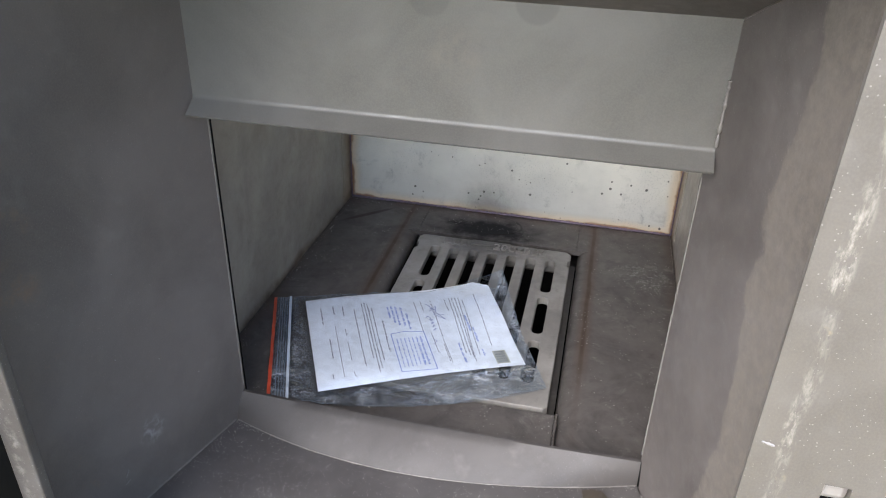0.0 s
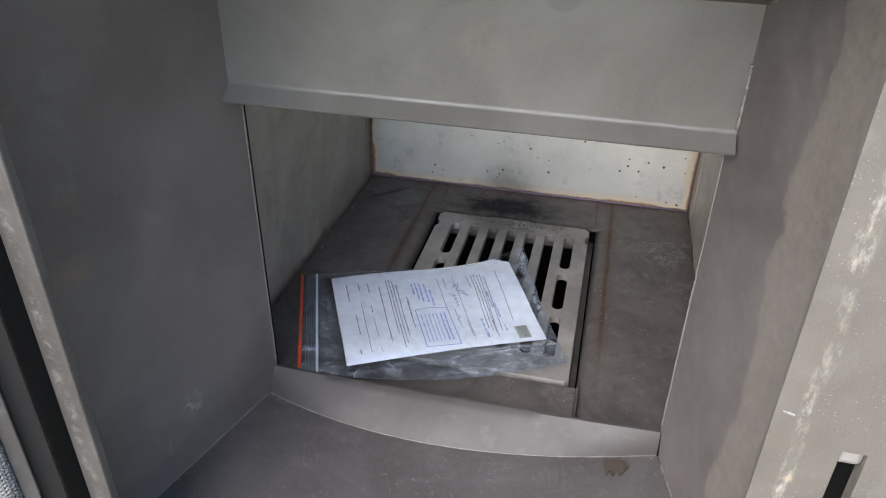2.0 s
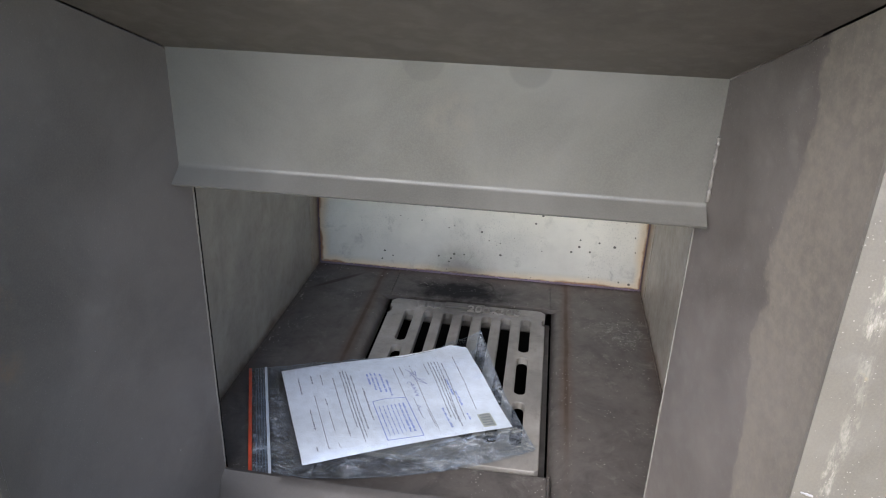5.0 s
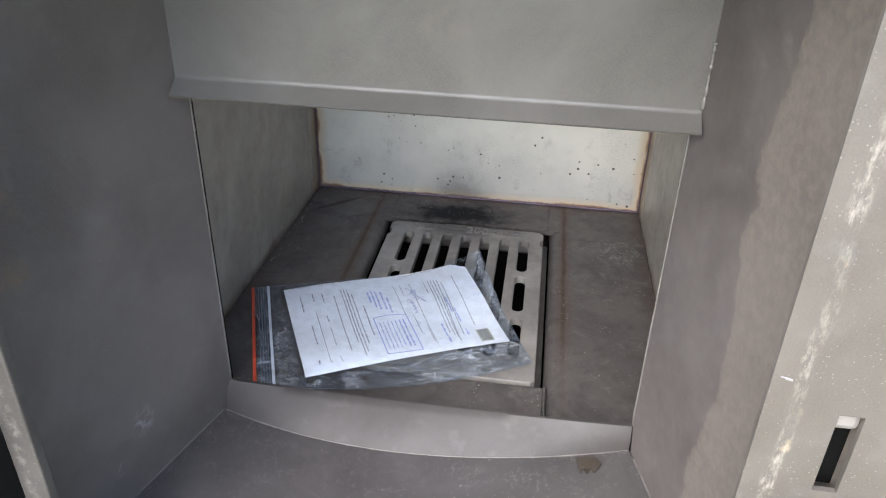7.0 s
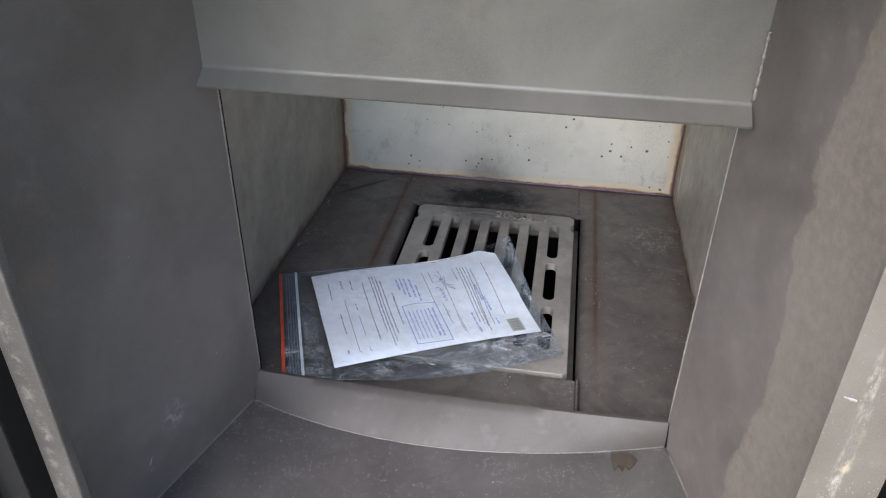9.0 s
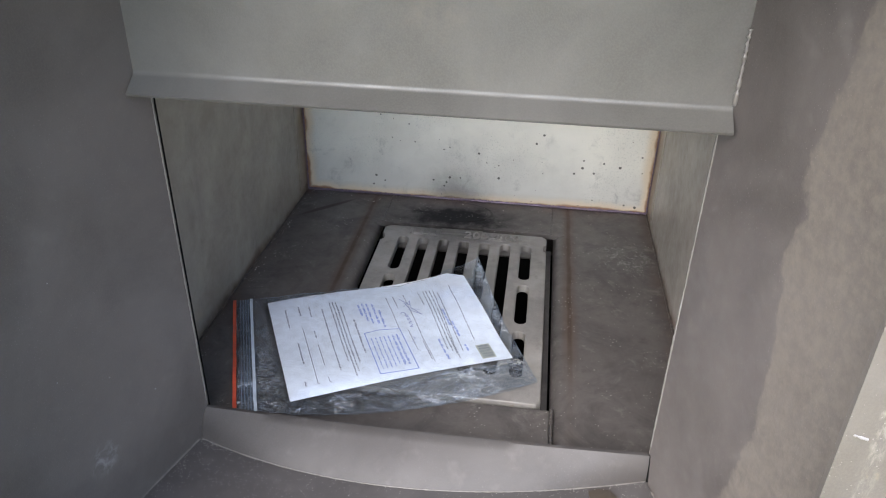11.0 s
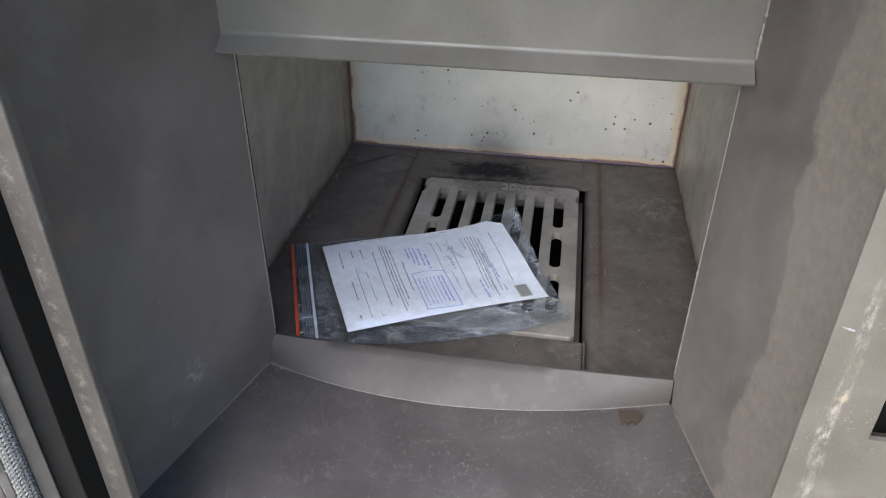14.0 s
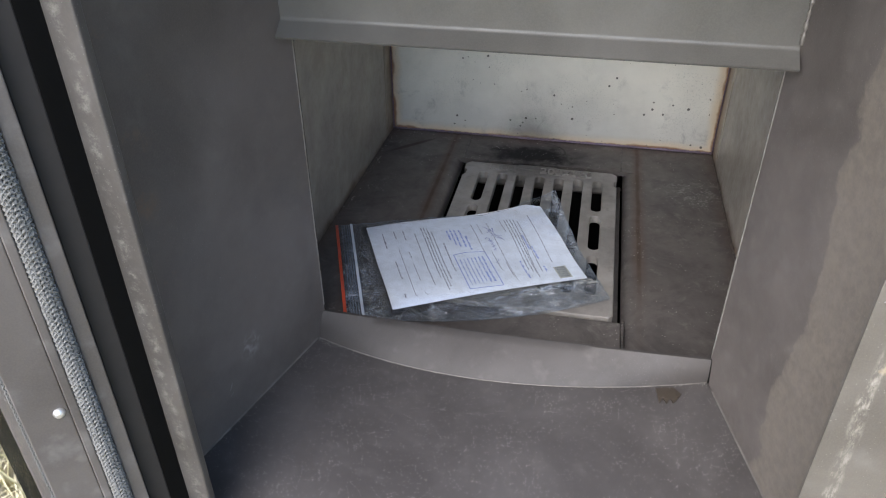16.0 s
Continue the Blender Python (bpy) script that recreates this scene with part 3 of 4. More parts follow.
part("firebox_front", sheet([(FL, -0.067, -0.03), (LX - 0.0046, -0.067, -0.03), (LX - 0.004, -0.067, TOP), (FL, -0.067, TOP)], (0, 0.004, 0)), M_SIDE, stove)
part("firebox_front", sheet([(RX + 0.004, -0.067, -0.03), (FR, -0.067, -0.03), (FR, -0.067, TOP), (RX + 0.004, -0.067, TOP)], (0, 0.004, 0)), M_SIDE, stove)
part("firebox_front", sheet([(LX - 0.004, -0.067, CEIL0 - 0.004), (RX + 0.004, -0.067, CEIL0 - 0.004), (RX + 0.004, -0.067, TOP), (LX - 0.004, -0.067, TOP)], (0, 0.004, 0)), M_SIDE, stove)
for x0, x1 in ((LX - 0.0045, LX - 0.0002), (RX + 0.0002, RX + 0.0045)):
    part("jamb", block(x0, x1, -0.0668, -0.0618, 0.0, 0.378, 0.0006), M_SIDE, stove, "bare end of the throat plate")
    if x0 < 0:
        part("joint", block(x0 - 0.001, x1 - 0.0004, -0.0617, -0.0588, 0.0, 0.378), M_BLACK, stove, "dark open joint")
part("corner_strip", block(BL - 0.004, BL + 0.0007, 0.349, 0.379, 0.012, 0.45, 0.0004), M_SIDE, stove, "brown heat-tinted corner strip")
part("corner_strip", block(BR - 0.0007, BR + 0.004, 0.341, 0.379, 0.012, 0.45, 0.0004), M_SIDE, stove, "brown heat-tinted corner strip")
part("weld", bead([(BL + 0.001, BY - 0.001, 0.0015), (BR - 0.001, BY - 0.001, 0.0015)], 0.0016, 0.4, 8), M_BLUE, stove, "blue-purple heat-tinted weld")
part("weld", bead([(BL + 0.001, BY - 0.001, 0.002), (BL + 0.001, BY - 0.001, 0.3)], 0.0012, 0.4, 9), M_BLUE, stove)
part("weld", bead([(BR - 0.001, BY - 0.001, 0.002), (BR - 0.001, BY - 0.001, 0.3)], 0.0012, 0.4, 10), M_BLUE, stove)
part("weld", bead([(FL + 0.001, -0.06, 0.0005), (BL + 0.001, BY - 0.002, 0.0005)], 0.001, 0.5, 11), M_FLOOR, stove)
part("weld", bead([(FR - 0.001, -0.06, 0.0005), (BR - 0.001, BY - 0.002, 0.0005)], 0.001, 0.5, 12), M_FLOOR, stove)

# Roof of the firebox, unseen, with its collar and a square flue opening widened to let in light
HX, HY0, HY1 = 0.15, 0.11, 0.37
for x0, x1, a, c in ((FL - 0.005, -HX, -0.067, BY + 0.005), (HX, FR + 0.005, -0.067, BY + 0.005), (-HX, HX, -0.067, HY0), (-HX, HX, HY1, BY + 0.005)):
    part("firebox_roof", block(x0, x1, a, c, TOP, TOP + 0.004), M_SIDE, stove)
for x0, x1, a, c in ((-HX - 0.003, -HX, HY0, HY1), (HX, HX + 0.003, HY0, HY1), (-HX, HX, HY0 - 0.003, HY0), (-HX, HX, HY1, HY1 + 0.003)):
    part("flue_collar", block(x0, x1, a, c, TOP + 0.004, 0.63), M_PAINT, stove)

# Floor plates: two bent sides, a back and a front strip
GX0, GX1, GY0, GY1 = -0.1045, 0.1075, -0.004, 0.306


def bent(edge, far_back, far_front, s):
    """Side plate: flat, then rolled down into the grate's well."""
    r = 0.013
    prof = [(edge, -0.0135)]
    prof += [(edge + s * r * (1 - math.cos(k * math.pi / 10)), -0.0135 + (r + 0.0003) * math.sin(k * math.pi / 10)) for k in range(1, 6)]
    prof += [(edge + s * 0.0185, 0.0), (None, 0.0)]
    ys = [THROAT + 0.002, 0.08, 0.2, BY]
    bm = bmesh.new()
    rows = []
    for y in ys:
        w = far_front + (far_back - far_front) * (y - ys[0]) / (ys[-1] - ys[0])
        rows.append([bm.verts.new((w if x is None else x, y, z)) for x, z in prof])
    for r0, r1 in zip(rows, rows[1:]):
        for k in range(len(prof) - 1):
            bm.faces.new((r0[k], r0[k + 1], r1[k + 1], r1[k]))
    up = bmesh.ops.extrude_face_region(bm, geom=bm.faces[:])
    bmesh.ops.translate(bm, verts=[g for g in up["geom"] if isinstance(g, bmesh.types.BMVert)], vec=(0.001 * s, 0, -0.003))
    return bm


part("floor_plate", bent(GX0, BL, FL, -1), M_FLOOR, stove, "dark heat-stained floor plate", smooth=True)
part("floor_plate", bent(GX1, BR, FR, 1), M_FLOOR, stove, "dark heat-stained floor plate", smooth=True)
part("floor_plate", block(GX0 - 0.0128, GX1 + 0.0128, GY1, BY, -0.006, 0.00015), M_FLOOR, stove)
part("floor_plate", block(GX0 + 0.0005, GX1 - 0.0005, THROAT + 0.002, GY0, -0.006, -0.0015, 0.001), M_FLOOR, stove)
part("weld", bead([(GX1 + 0.001, -0.062, -0.001), (GX1 + 0.001, GY0, -0.001)], 0.0014, 0.4, 14), M_FLOOR, stove)
part("weld", bead([(GX1 - 0.003, GY1, 0.0002), (GX1 - 0.003, BY - 0.004, 0.0002)], 0.0009, 0.4, 15), M_FLOOR, stove)
part("weld", bead([(GX0 + 0.001, GY1, 0.0002), (GX0 + 0.001, BY - 0.004, 0.0002)], 0.0009, 0.4, 16), M_FLOOR, stove)
# Grate ledge, and ash pit coloured near-black for the shade under the grate
for x0, x1, a, c in ((GX0 + 0.0015, GX0 + 0.012, GY0, GY1), (GX1 - 0.012, GX1 - 0.0015, GY0, GY1), (GX0 + 0.012, GX1 - 0.012, GY0 - 0.003, GY0 + 0.007), (GX0 + 0.012, GX1 - 0.012, GY1 - 0.014, GY1 + 0.003)):
    part("grate_ledge", block(x0, x1, a, c, -0.028, -0.023), M_FLOOR, stove)
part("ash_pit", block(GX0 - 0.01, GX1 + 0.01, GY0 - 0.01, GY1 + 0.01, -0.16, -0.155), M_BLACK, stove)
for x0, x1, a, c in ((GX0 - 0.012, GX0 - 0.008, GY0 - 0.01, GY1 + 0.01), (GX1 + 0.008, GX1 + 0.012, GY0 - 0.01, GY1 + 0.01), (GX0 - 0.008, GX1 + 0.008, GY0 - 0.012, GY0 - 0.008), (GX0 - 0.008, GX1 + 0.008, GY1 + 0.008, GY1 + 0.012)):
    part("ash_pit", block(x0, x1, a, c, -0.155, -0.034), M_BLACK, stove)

# Front frame: four plates, the wide one with the latch slot
FY = -0.290
OX0, OX1, FX1 = -0.1735, 0.1905, 0.33
SX0, SX1, SZ0, SZ1 = 0.2225, 0.2335, 0.1935, 0.239
part("front_frame", block(-0.1898, OX0, FY - 0.004, FY + 0.003, -0.03, 0.53, 0.0012), M_EDGE, stove, "grey-brown chipped frame edge")
outer = [(OX1, -0.03), (FX1, -0.03), (FX1, 0.53), (OX1, 0.53)]
hole = [(SX0, SZ0), (SX1, SZ0), (SX1, SZ1), (SX0, SZ1)]
bm = bmesh.new()
f0, f1 = FY, FY + 0.003
vs = {(k, j, y): bm.verts.new((p[j][0], y, p[j][1])) for k, p in (("o", outer), ("h", hole)) for j in range(4) for y in (f0, f1)}
for j in range(4):
    i = (j + 1) % 4
    for y in (f0, f1):
        bm.faces.new((vs["o", j, y], vs["o", i, y], vs["h", i, y], vs["h", j, y]))
    for k in "oh":
        bm.faces.new((vs[k, j, f0], vs[k, i, f0], vs[k, i, f1], vs[k, j, f1]))
frame_plate = part("front_frame", bm, M_FRAME, stove, "wide grey frame plate with chipped paint and a latch slot")
# Added plate whose near-black colour stands for the slot's unlit depth.
part("slot_dark_backing", block(SX0 - 0.006, SX1 + 0.006, FY + 0.012, FY + 0.014, SZ0 - 0.006, SZ1 + 0.006), M_BLACK, frame_plate)
part("latch_roller", block(SX0 - 0.001, SX1 + 0.001, FY + 0.0032, FY + 0.011, SZ1 - 0.011, SZ1 + 0.004, 0.003), M_ROLLER, frame_plate, "bright latch roller")
part("scrape", bead([(0.1938, FY - 0.0002, 0.2568), (0.1988, FY - 0.0002, 0.2554)], 0.0005, 0.5, 41, 0.0008), M_SCRATCH, frame_plate, "bright scraped tick")
part("front_frame", block(-0.1925, FX1, FY, FY + 0.003, 0.531, 0.60, 0.001), M_FRAME, stove)
part("front_frame", block(-0.1925, FX1, FY, FY + 0.003, -0.12, -0.031, 0.001), M_FRAME, stove)
part("shelf_front", block(OX0, OX1, FY + 0.0035, -0.2865, -0.03, -0.0005), M_PAINT, stove)
# Casing
CX0, CX1, CY0, CY1, CZ0, CZ1 = -0.34, 0.335, -0.266, 0.43, -0.36, 0.62
# Black plates close behind the frame edge paint the hinge gap's shade.
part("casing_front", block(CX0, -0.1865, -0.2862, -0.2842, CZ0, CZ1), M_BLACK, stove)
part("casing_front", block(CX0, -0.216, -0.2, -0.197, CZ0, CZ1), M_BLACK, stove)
part("casing_front", block(-0.2305, CX1, CY0, CY0 + 0.003, 0.50, CZ1), M_BLACK, stove)
part("casing_front", block(0.2405, CX1, CY0, CY0 + 0.003, CZ0, 0.499), M_BLACK, stove)
part("casing_front", block(-0.2305, 0.2395, CY0, CY0 + 0.003, CZ0, -0.02), M_BLACK, stove)
part("casing_side", block(CX0 - 0.003, CX0, CY0, CY1, CZ0, CZ1), M_PAINT, stove)
part("casing_side", block(CX1, CX1 + 0.003, CY0, CY1, CZ0, CZ1), M_PAINT, stove)
part("casing_back", block(CX0, CX1, CY1, CY1 + 0.003, CZ0, CZ1), M_PAINT, stove)
# Unseen top plates, added to keep sky light from leaking in.
for x0, x1, a, c in ((CX0, -HX - 0.0035, CY0, CY1), (HX + 0.0035, CX1, CY0, CY1), (-HX - 0.0035, HX + 0.0035, CY0, HY0 - 0.0035), (-HX - 0.0035, HX + 0.0035, HY1 + 0.0035, CY1)):
    part("casing_top_light_block", block(x0, x1, a, c, CZ1, CZ1 + 0.003), M_PAINT, stove)
part("casing_top_light_block", block(CX0, CX1, FY + 0.0035, CY0, 0.6, 0.603), M_PAINT, stove)
part("casing_base", block(CX0, CX1, CY0 + 0.004, CY1, CZ0 - 0.003, CZ0), M_PAINT, stove)
for x in (CX0 + 0.03, CX1 - 0.03):
    for y in (CY0 + 0.04, CY1 - 0.04):
        part("leg", block(x - 0.02, x + 0.02, y - 0.02, y + 0.02, GROUND, CZ0 - 0.003), M_PAINT, stove)

# ---- door, swung open on its hinge ----
# Built along s (from the hinge side to the handle side), d (depth behind its inner face) and z.
U = Vector((-0.72, -0.69, 0)).normalized()
OUT = Vector((U.y, -U.x, 0))          # away from the inner face
ORG = Vector((-0.222, -0.337, 0))
DZ0, DZ1, DW = -0.02, 0.52, 0.40


def dpt(s, d, z):
    return ORG + s * U + d * OUT + Vector((0, 0, z))


def dblock(s0, s1, d0, d1, z0, z1, bevel=0.0008):
    pts = [(s0, d0), (s1, d0), (s1, d1), (s0, d1)]
    bm = solid([dpt(s, d, z0) for s, d in pts], [dpt(s, d, z1) for s, d in pts])
    return soften(bm, bevel) if bevel else bm


# Hinge-side strip, darker than the door's other plates.
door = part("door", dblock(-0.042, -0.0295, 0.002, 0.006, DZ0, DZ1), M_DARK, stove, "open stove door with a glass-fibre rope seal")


part("outer_plate", dblock(-0.0415, 0.0265, 0.012, 0.015, DZ0, DZ1), M_PAINT, door)
part("channel_wall", dblock(-0.0295, -0.0212, -0.003, 0.012, DZ0, DZ1), M_PAINT, door)
part("channel_base", dblock(-0.0212, -0.0104, 0.004, 0.006, DZ0, DZ1, 0), M_PAINT, door)
part("channel_wall", dblock(-0.0104, -0.0055, -0.003, 0.012, DZ0, DZ1), M_PAINT, door)
part("inner_plate", dblock(-0.0053, 0.019, 0.000, 0.002, DZ0, DZ1), M_PAINT, door, "brownish glass-retaining plate")
part("glass_pane", dblock(0.012, DW - 0.10, 0.0045, 0.0085, DZ0 + 0.01, DZ1 - 0.01, 0), M_GLASS, door, "clear door glass").visible_shadow = False
part("outer_plate", dblock(DW - 0.11, DW - 0.03, 0.012, 0.015, DZ0, DZ1), M_PAINT, door)
part("outer_plate", dblock(0.0266, DW - 0.111, 0.012, 0.015, DZ1 - 0.06, DZ1), M_PAINT, door)
part("outer_plate", dblock(0.0266, DW - 0.111, 0.012, 0.015, DZ0, DZ0 + 0.05), M_PAINT, door)


def rope(s, d, z0, z1, radius, seed, twist=420.0, strands=5, fat=0.3):
    """A braided rope: strands wound round one axis, with a frayed surface."""
    bm = bmesh.new()
    rnd = random.Random(seed)
    n = int((z1 - z0) / (0.0011 if radius > 0.003 else 0.002))
    for k in range(strands * 2):
        way = 1 if k % 2 else -1
        rings = []
        for i in range(n + 1):
            z = z0 + (z1 - z0) * i / n
            ph = way * twist * z + (k // 2) * math.tau / strands
            w = 0.80 + 0.12 * way * math.sin(strands * ph) + 0.1 * noise.noise(Vector((z * 300, k * 3.1, seed)))
            c = dpt(s + w * radius * math.cos(ph), d + w * radius * math.sin(ph), z)
            r = radius * fat * (1 + 0.15 * rnd.uniform(-1, 1))
            rings.append([bm.verts.new(c + r * (math.cos(q * math.tau / 5) * U + math.sin(q * math.tau / 5) * OUT)) for q in range(5)])
        for r0, r1 in zip(rings, rings[1:]):
            for q in range(5):
                bm.faces.new((r0[q], r0[(q + 1) % 5], r1[(q + 1) % 5], r1[q]))
    for i in range(4200 if radius > 0.003 else 400):                                    # loose fibres
        z, ph = rnd.uniform(z0, z1), rnd.uniform(0, math.tau)
        c = dpt(s + 0.9 * radius * math.cos(ph), d + 0.9 * radius * math.sin(ph), z)
        way = (math.cos(ph) * U + math.sin(ph) * OUT + Vector((0, 0, rnd.uniform(-0.7, 0.7)))).normalized()
        tip = c + way * rnd.uniform(0.0006, 0.0034) * min(1.0, radius / 0.004)
        side = Vector((0, 0, 0.00008))
        bm.faces.new([bm.verts.new(c - side), bm.verts.new(c + side), bm.verts.new(tip)])
    return bm


part("rope_seal", rope(-0.0158, -0.0028, DZ0, DZ1, 0.0051, 21, 230.0, 9, 0.19), M_ROPE, door, "frayed grey glass-fibre rope", smooth=True)
part("glass_tape", rope(0.0197, 0.002, DZ0, DZ1, 0.0011, 22, 900.0, 2), M_ROPE, door, "thin braided tape", smooth=True)
for z in (0.15, 0.36):
    bm = bmesh.new()
    bmesh.ops.create_uvsphere(bm, u_segments=16, v_segments=10, radius=0.0034)
    bmesh.ops.translate(bm, verts=bm.verts, vec=dpt(0.0, 0.0002, z))
    part("screw", bm, M_SCREW, door, "bright round screw head", smooth=True)

# ---- grate ----
grate = thing("fire_grate", "pale cast-iron fire grate with long slots, set in the floor", "grate", at=(0.001, 0, 0))


def slot_outline(x, y0, y1, w, n=6):
    r = w / 2
    pts = [(x + r * math.cos(math.pi * k / n), y1 - r + r * math.sin(math.pi * k / n)) for k in range(n + 1)]
    return pts + [(x - r * math.cos(math.pi * k / n), y0 + r - r * math.sin(math.pi * k / n)) for k in range(n + 1)]


def pierced(w, h, slots, z0, z1, chamfer):
    """A plate with slots through it, filled between outlines, with softened rims."""
    bm = bmesh.new()
    loops = [[(-w, 0.004), (-w + 0.004, 0), (w - 0.004, 0), (w, 0.004), (w, 0.262), (w - 0.0035, 0.266), (w - 0.0035, 0.276), (w, 0.28), (w, h - 0.006), (w - 0.006, h), (-w + 0.006, h), (-w, h - 0.006), (-w, 0.28), (-w + 0.0035, 0.276), (-w + 0.0035, 0.266), (-w, 0.262)]] + slots
    edges = []
    for pts in loops:
        vs = [bm.verts.new((x, y, z1)) for x, y in pts]
        edges += [bm.edges.new((a, b)) for a, b in zip(vs, vs[1:] + vs[:1])]
    bmesh.ops.triangle_fill(bm, use_beauty=True, use_dissolve=False, edges=edges)
    gone = [f for f in bm.faces for s in slots if inside(f.calc_center_median(), s)]
    bmesh.ops.delete(bm, geom=list(set(gone)), context="FACES_ONLY")
    low = bmesh.ops.extrude_face_region(bm, geom=bm.faces[:])
    bmesh.ops.translate(bm, verts=[g for g in low["geom"] if isinstance(g, bmesh.types.BMVert)], vec=(0, 0, z0 - z1))
    rims = [e for e in bm.edges if len(e.link_faces) == 2 and abs(e.calc_face_angle(0)) > 1.2 and min(v.co.z for v in e.verts) > z1 - 1e-5]
    bmesh.ops.bevel(bm, geom=rims, offset=chamfer, segments=2, affect="EDGES", profile=0.5, clamp_overlap=True)
    return bm


def inside(p, outline):
    hit = False
    for (x0, y0), (x1, y1) in zip(outline, outline[1:] + outline[:1]):
        if (y0 > p.y) != (y1 > p.y) and p.x < (x1 - x0) * (p.y - y0) / (y1 - y0) + x0:
            hit = not hit
    return hit


COLS = [-0.071 + 0.0243 * k for k in range(7)]
slots = []
for k, x in enumerate(COLS):
    if k in (0, 6):
        spans = [(0.2, 0.2745), (0.117, 0.189), (0.034, 0.104)]
    else:
        spans = [(0.034, 0.2745)]
    slots += [slot_outline(x, a, c, 0.0122) for a, c in spans]
part("grate_plate", pierced(0.0983, 0.30, slots, -0.009, 0.0, 0.0011), M_IRON, grate)
for y in (0.003, 0.285):
    part("foot_bar", block(-0.097, 0.097, y, y + 0.012, -0.0225, -0.0091, 0.001), M_IRON, grate)


def letters(text, size, depth, material, parent, m, name="lettering"):
    c = bpy.data.curves.new(name, "FONT")
    c.body, c.size, c.extrude, c.align_x = text, size, depth, "CENTER"
    ob = bpy.data.objects.new(name, c)
    scene.collection.objects.link(ob)
    me = bpy.data.meshes.new_from_object(ob.evaluated_get(bpy.context.evaluated_depsgraph_get()))
    bpy.data.objects.remove(ob)
    me.materials.clear()
    me.materials.append(material)
    out = new(name, me)
    out.parent, out.matrix_local = parent, m
    return out


part("raised_field", block(-0.066, -0.03, 0.2805, 0.2945, 0.0, 0.0006, 0.0002), M_IRON, grate)
part("raised_field", block(-0.029, 0.021, 0.2875, 0.2985, 0.0, 0.0018, 0.0004), M_IRON, grate)
part("raised_field", block(-0.008, 0.077, 0.2797, 0.287, 0.0, 0.0006, 0.0002), M_IRON, grate)
part("raised_field", block(0.0212, 0.078, 0.2872, 0.294, 0.0, 0.0006, 0.0002), M_IRON, grate)
letters("200x300", 0.0195, 0.0016, M_IRON, grate, pose(0.034, 0.2802, 0.0010), "lettering")
part("worn_mark", block(-0.0655, -0.063, 0.281, 0.294, 0.0005, 0.0026, 0.0004), M_IRON, grate)
for x in (-0.057, -0.047, -0.038):       # a worn type mark that cannot be read
    part("worn_mark", block(x - 0.0035, x + 0.0035, 0.2815, 0.2925, 0.0005, 0.0023, 0.0005), M_IRON, grate)

# ---- paper in a zip bag ----
P0 = Vector((-0.111, -0.038, 0))
E1 = Vector((0.182, 0.092, 0)).normalized()
E2 = Vector((-0.067, 0.137, 0)).normalized()
PW, PH = 0.205, 0.154


def paper_z(s, t):
    """Height of the sheet at s, t from 0 to 1 along its long and short sides."""
    lift = 0.004 * max(0, s - 0.55) ** 2 / 0.2 * max(0, t - 0.35) / 0.65
    wave = 0.0016 * math.sin(5.1 * s + 0.8) * (0.4 + t) + 0.001 * math.sin(9 * t + 3 * s)
    return 0.0056 + lift + wave + 0.002 * (1 - s) * (1 - t)


def paper_at(s, t, up=0.0):
    p = P0 + E1 * (PW * s) + E2 * (PH * t) + E2 * (0.004 * math.sin(math.pi * s) * s * (1 - t)) + Vector((0.002, 0.004, 0)) * s * t
    over = max(0.0, s + t - 1.93)            # the far corner is folded over
    if over:
        p -= E1 * PW * over + E2 * PH * over
        up += min(0.0008, 0.03 * over)
    return Vector((p.x, p.y, paper_z(s, t) + up))


document = thing("paper_document", "white printed form with a blue stamp inside a clear bag", "document")
bm = patch(lambda u, v: paper_at(u, v), 48, 34)
up = bmesh.ops.extrude_face_region(bm, geom=bm.faces[:])
bmesh.ops.translate(bm, verts=[g for g in up["geom"] if isinstance(g, bmesh.types.BMVert)], vec=(0, 0, -0.00025))
part("paper", bm, M_PAPER, document, smooth=True)


def mark(bm, s0, s1, t0, t1, up=0.00012, cut=1):
    n = max(1, int(abs(t1 - t0) / 0.05), int(abs(s1 - s0) / 0.05))
    along_t = abs(t1 - t0) * PH > abs(s1 - s0) * PW
    for i in range(n):
        a, c = i / n, (i + 1) / n
        q = ((s0, s1, t0 + (t1 - t0) * a, t0 + (t1 - t0) * c) if along_t else (s0 + (s1 - s0) * a, s0 + (s1 - s0) * c, t0, t1))
        bm.faces.new([bm.verts.new(paper_at(*w, up)) for w in ((q[0], q[2]), (q[1], q[2]), (q[1], q[3]), (q[0], q[3]))])


def text_line(bm, rnd, s, t0, t1, thick=0.0058, slant=0.0):
    """A printed line that cannot be read: broken word-long bars across the sheet's short side."""
    t = t1
    while t > t0 + 0.006:
        left = rnd.uniform(0.012, 0.06)
        while left > 0 and t > t0:
            w = min(rnd.uniform(0.004, 0.011), t - t0)
            k = s + slant * (t1 - t) + rnd.uniform(-0.0006, 0.0006)
            mark(bm, k, k + thick * rnd.uniform(0.7, 1.3), t - w, t)
            t -= w + 0.0022
            left -= w
        t -= 0.008


def stroke(bm, points, width=0.0007, up=0.0002):
    """A pen line over the sheet, through points given in s and t."""
    for (s0, t0), (s1, t1) in zip(points, points[1:]):
        a, b = paper_at(s0, t0, up), paper_at(s1, t1, up)
        n = Vector((a.y - b.y, b.x - a.x, 0)).normalized() * width / 2
        bm.faces.new([bm.verts.new(v) for v in (a - n, b - n, b + n, a + n)])


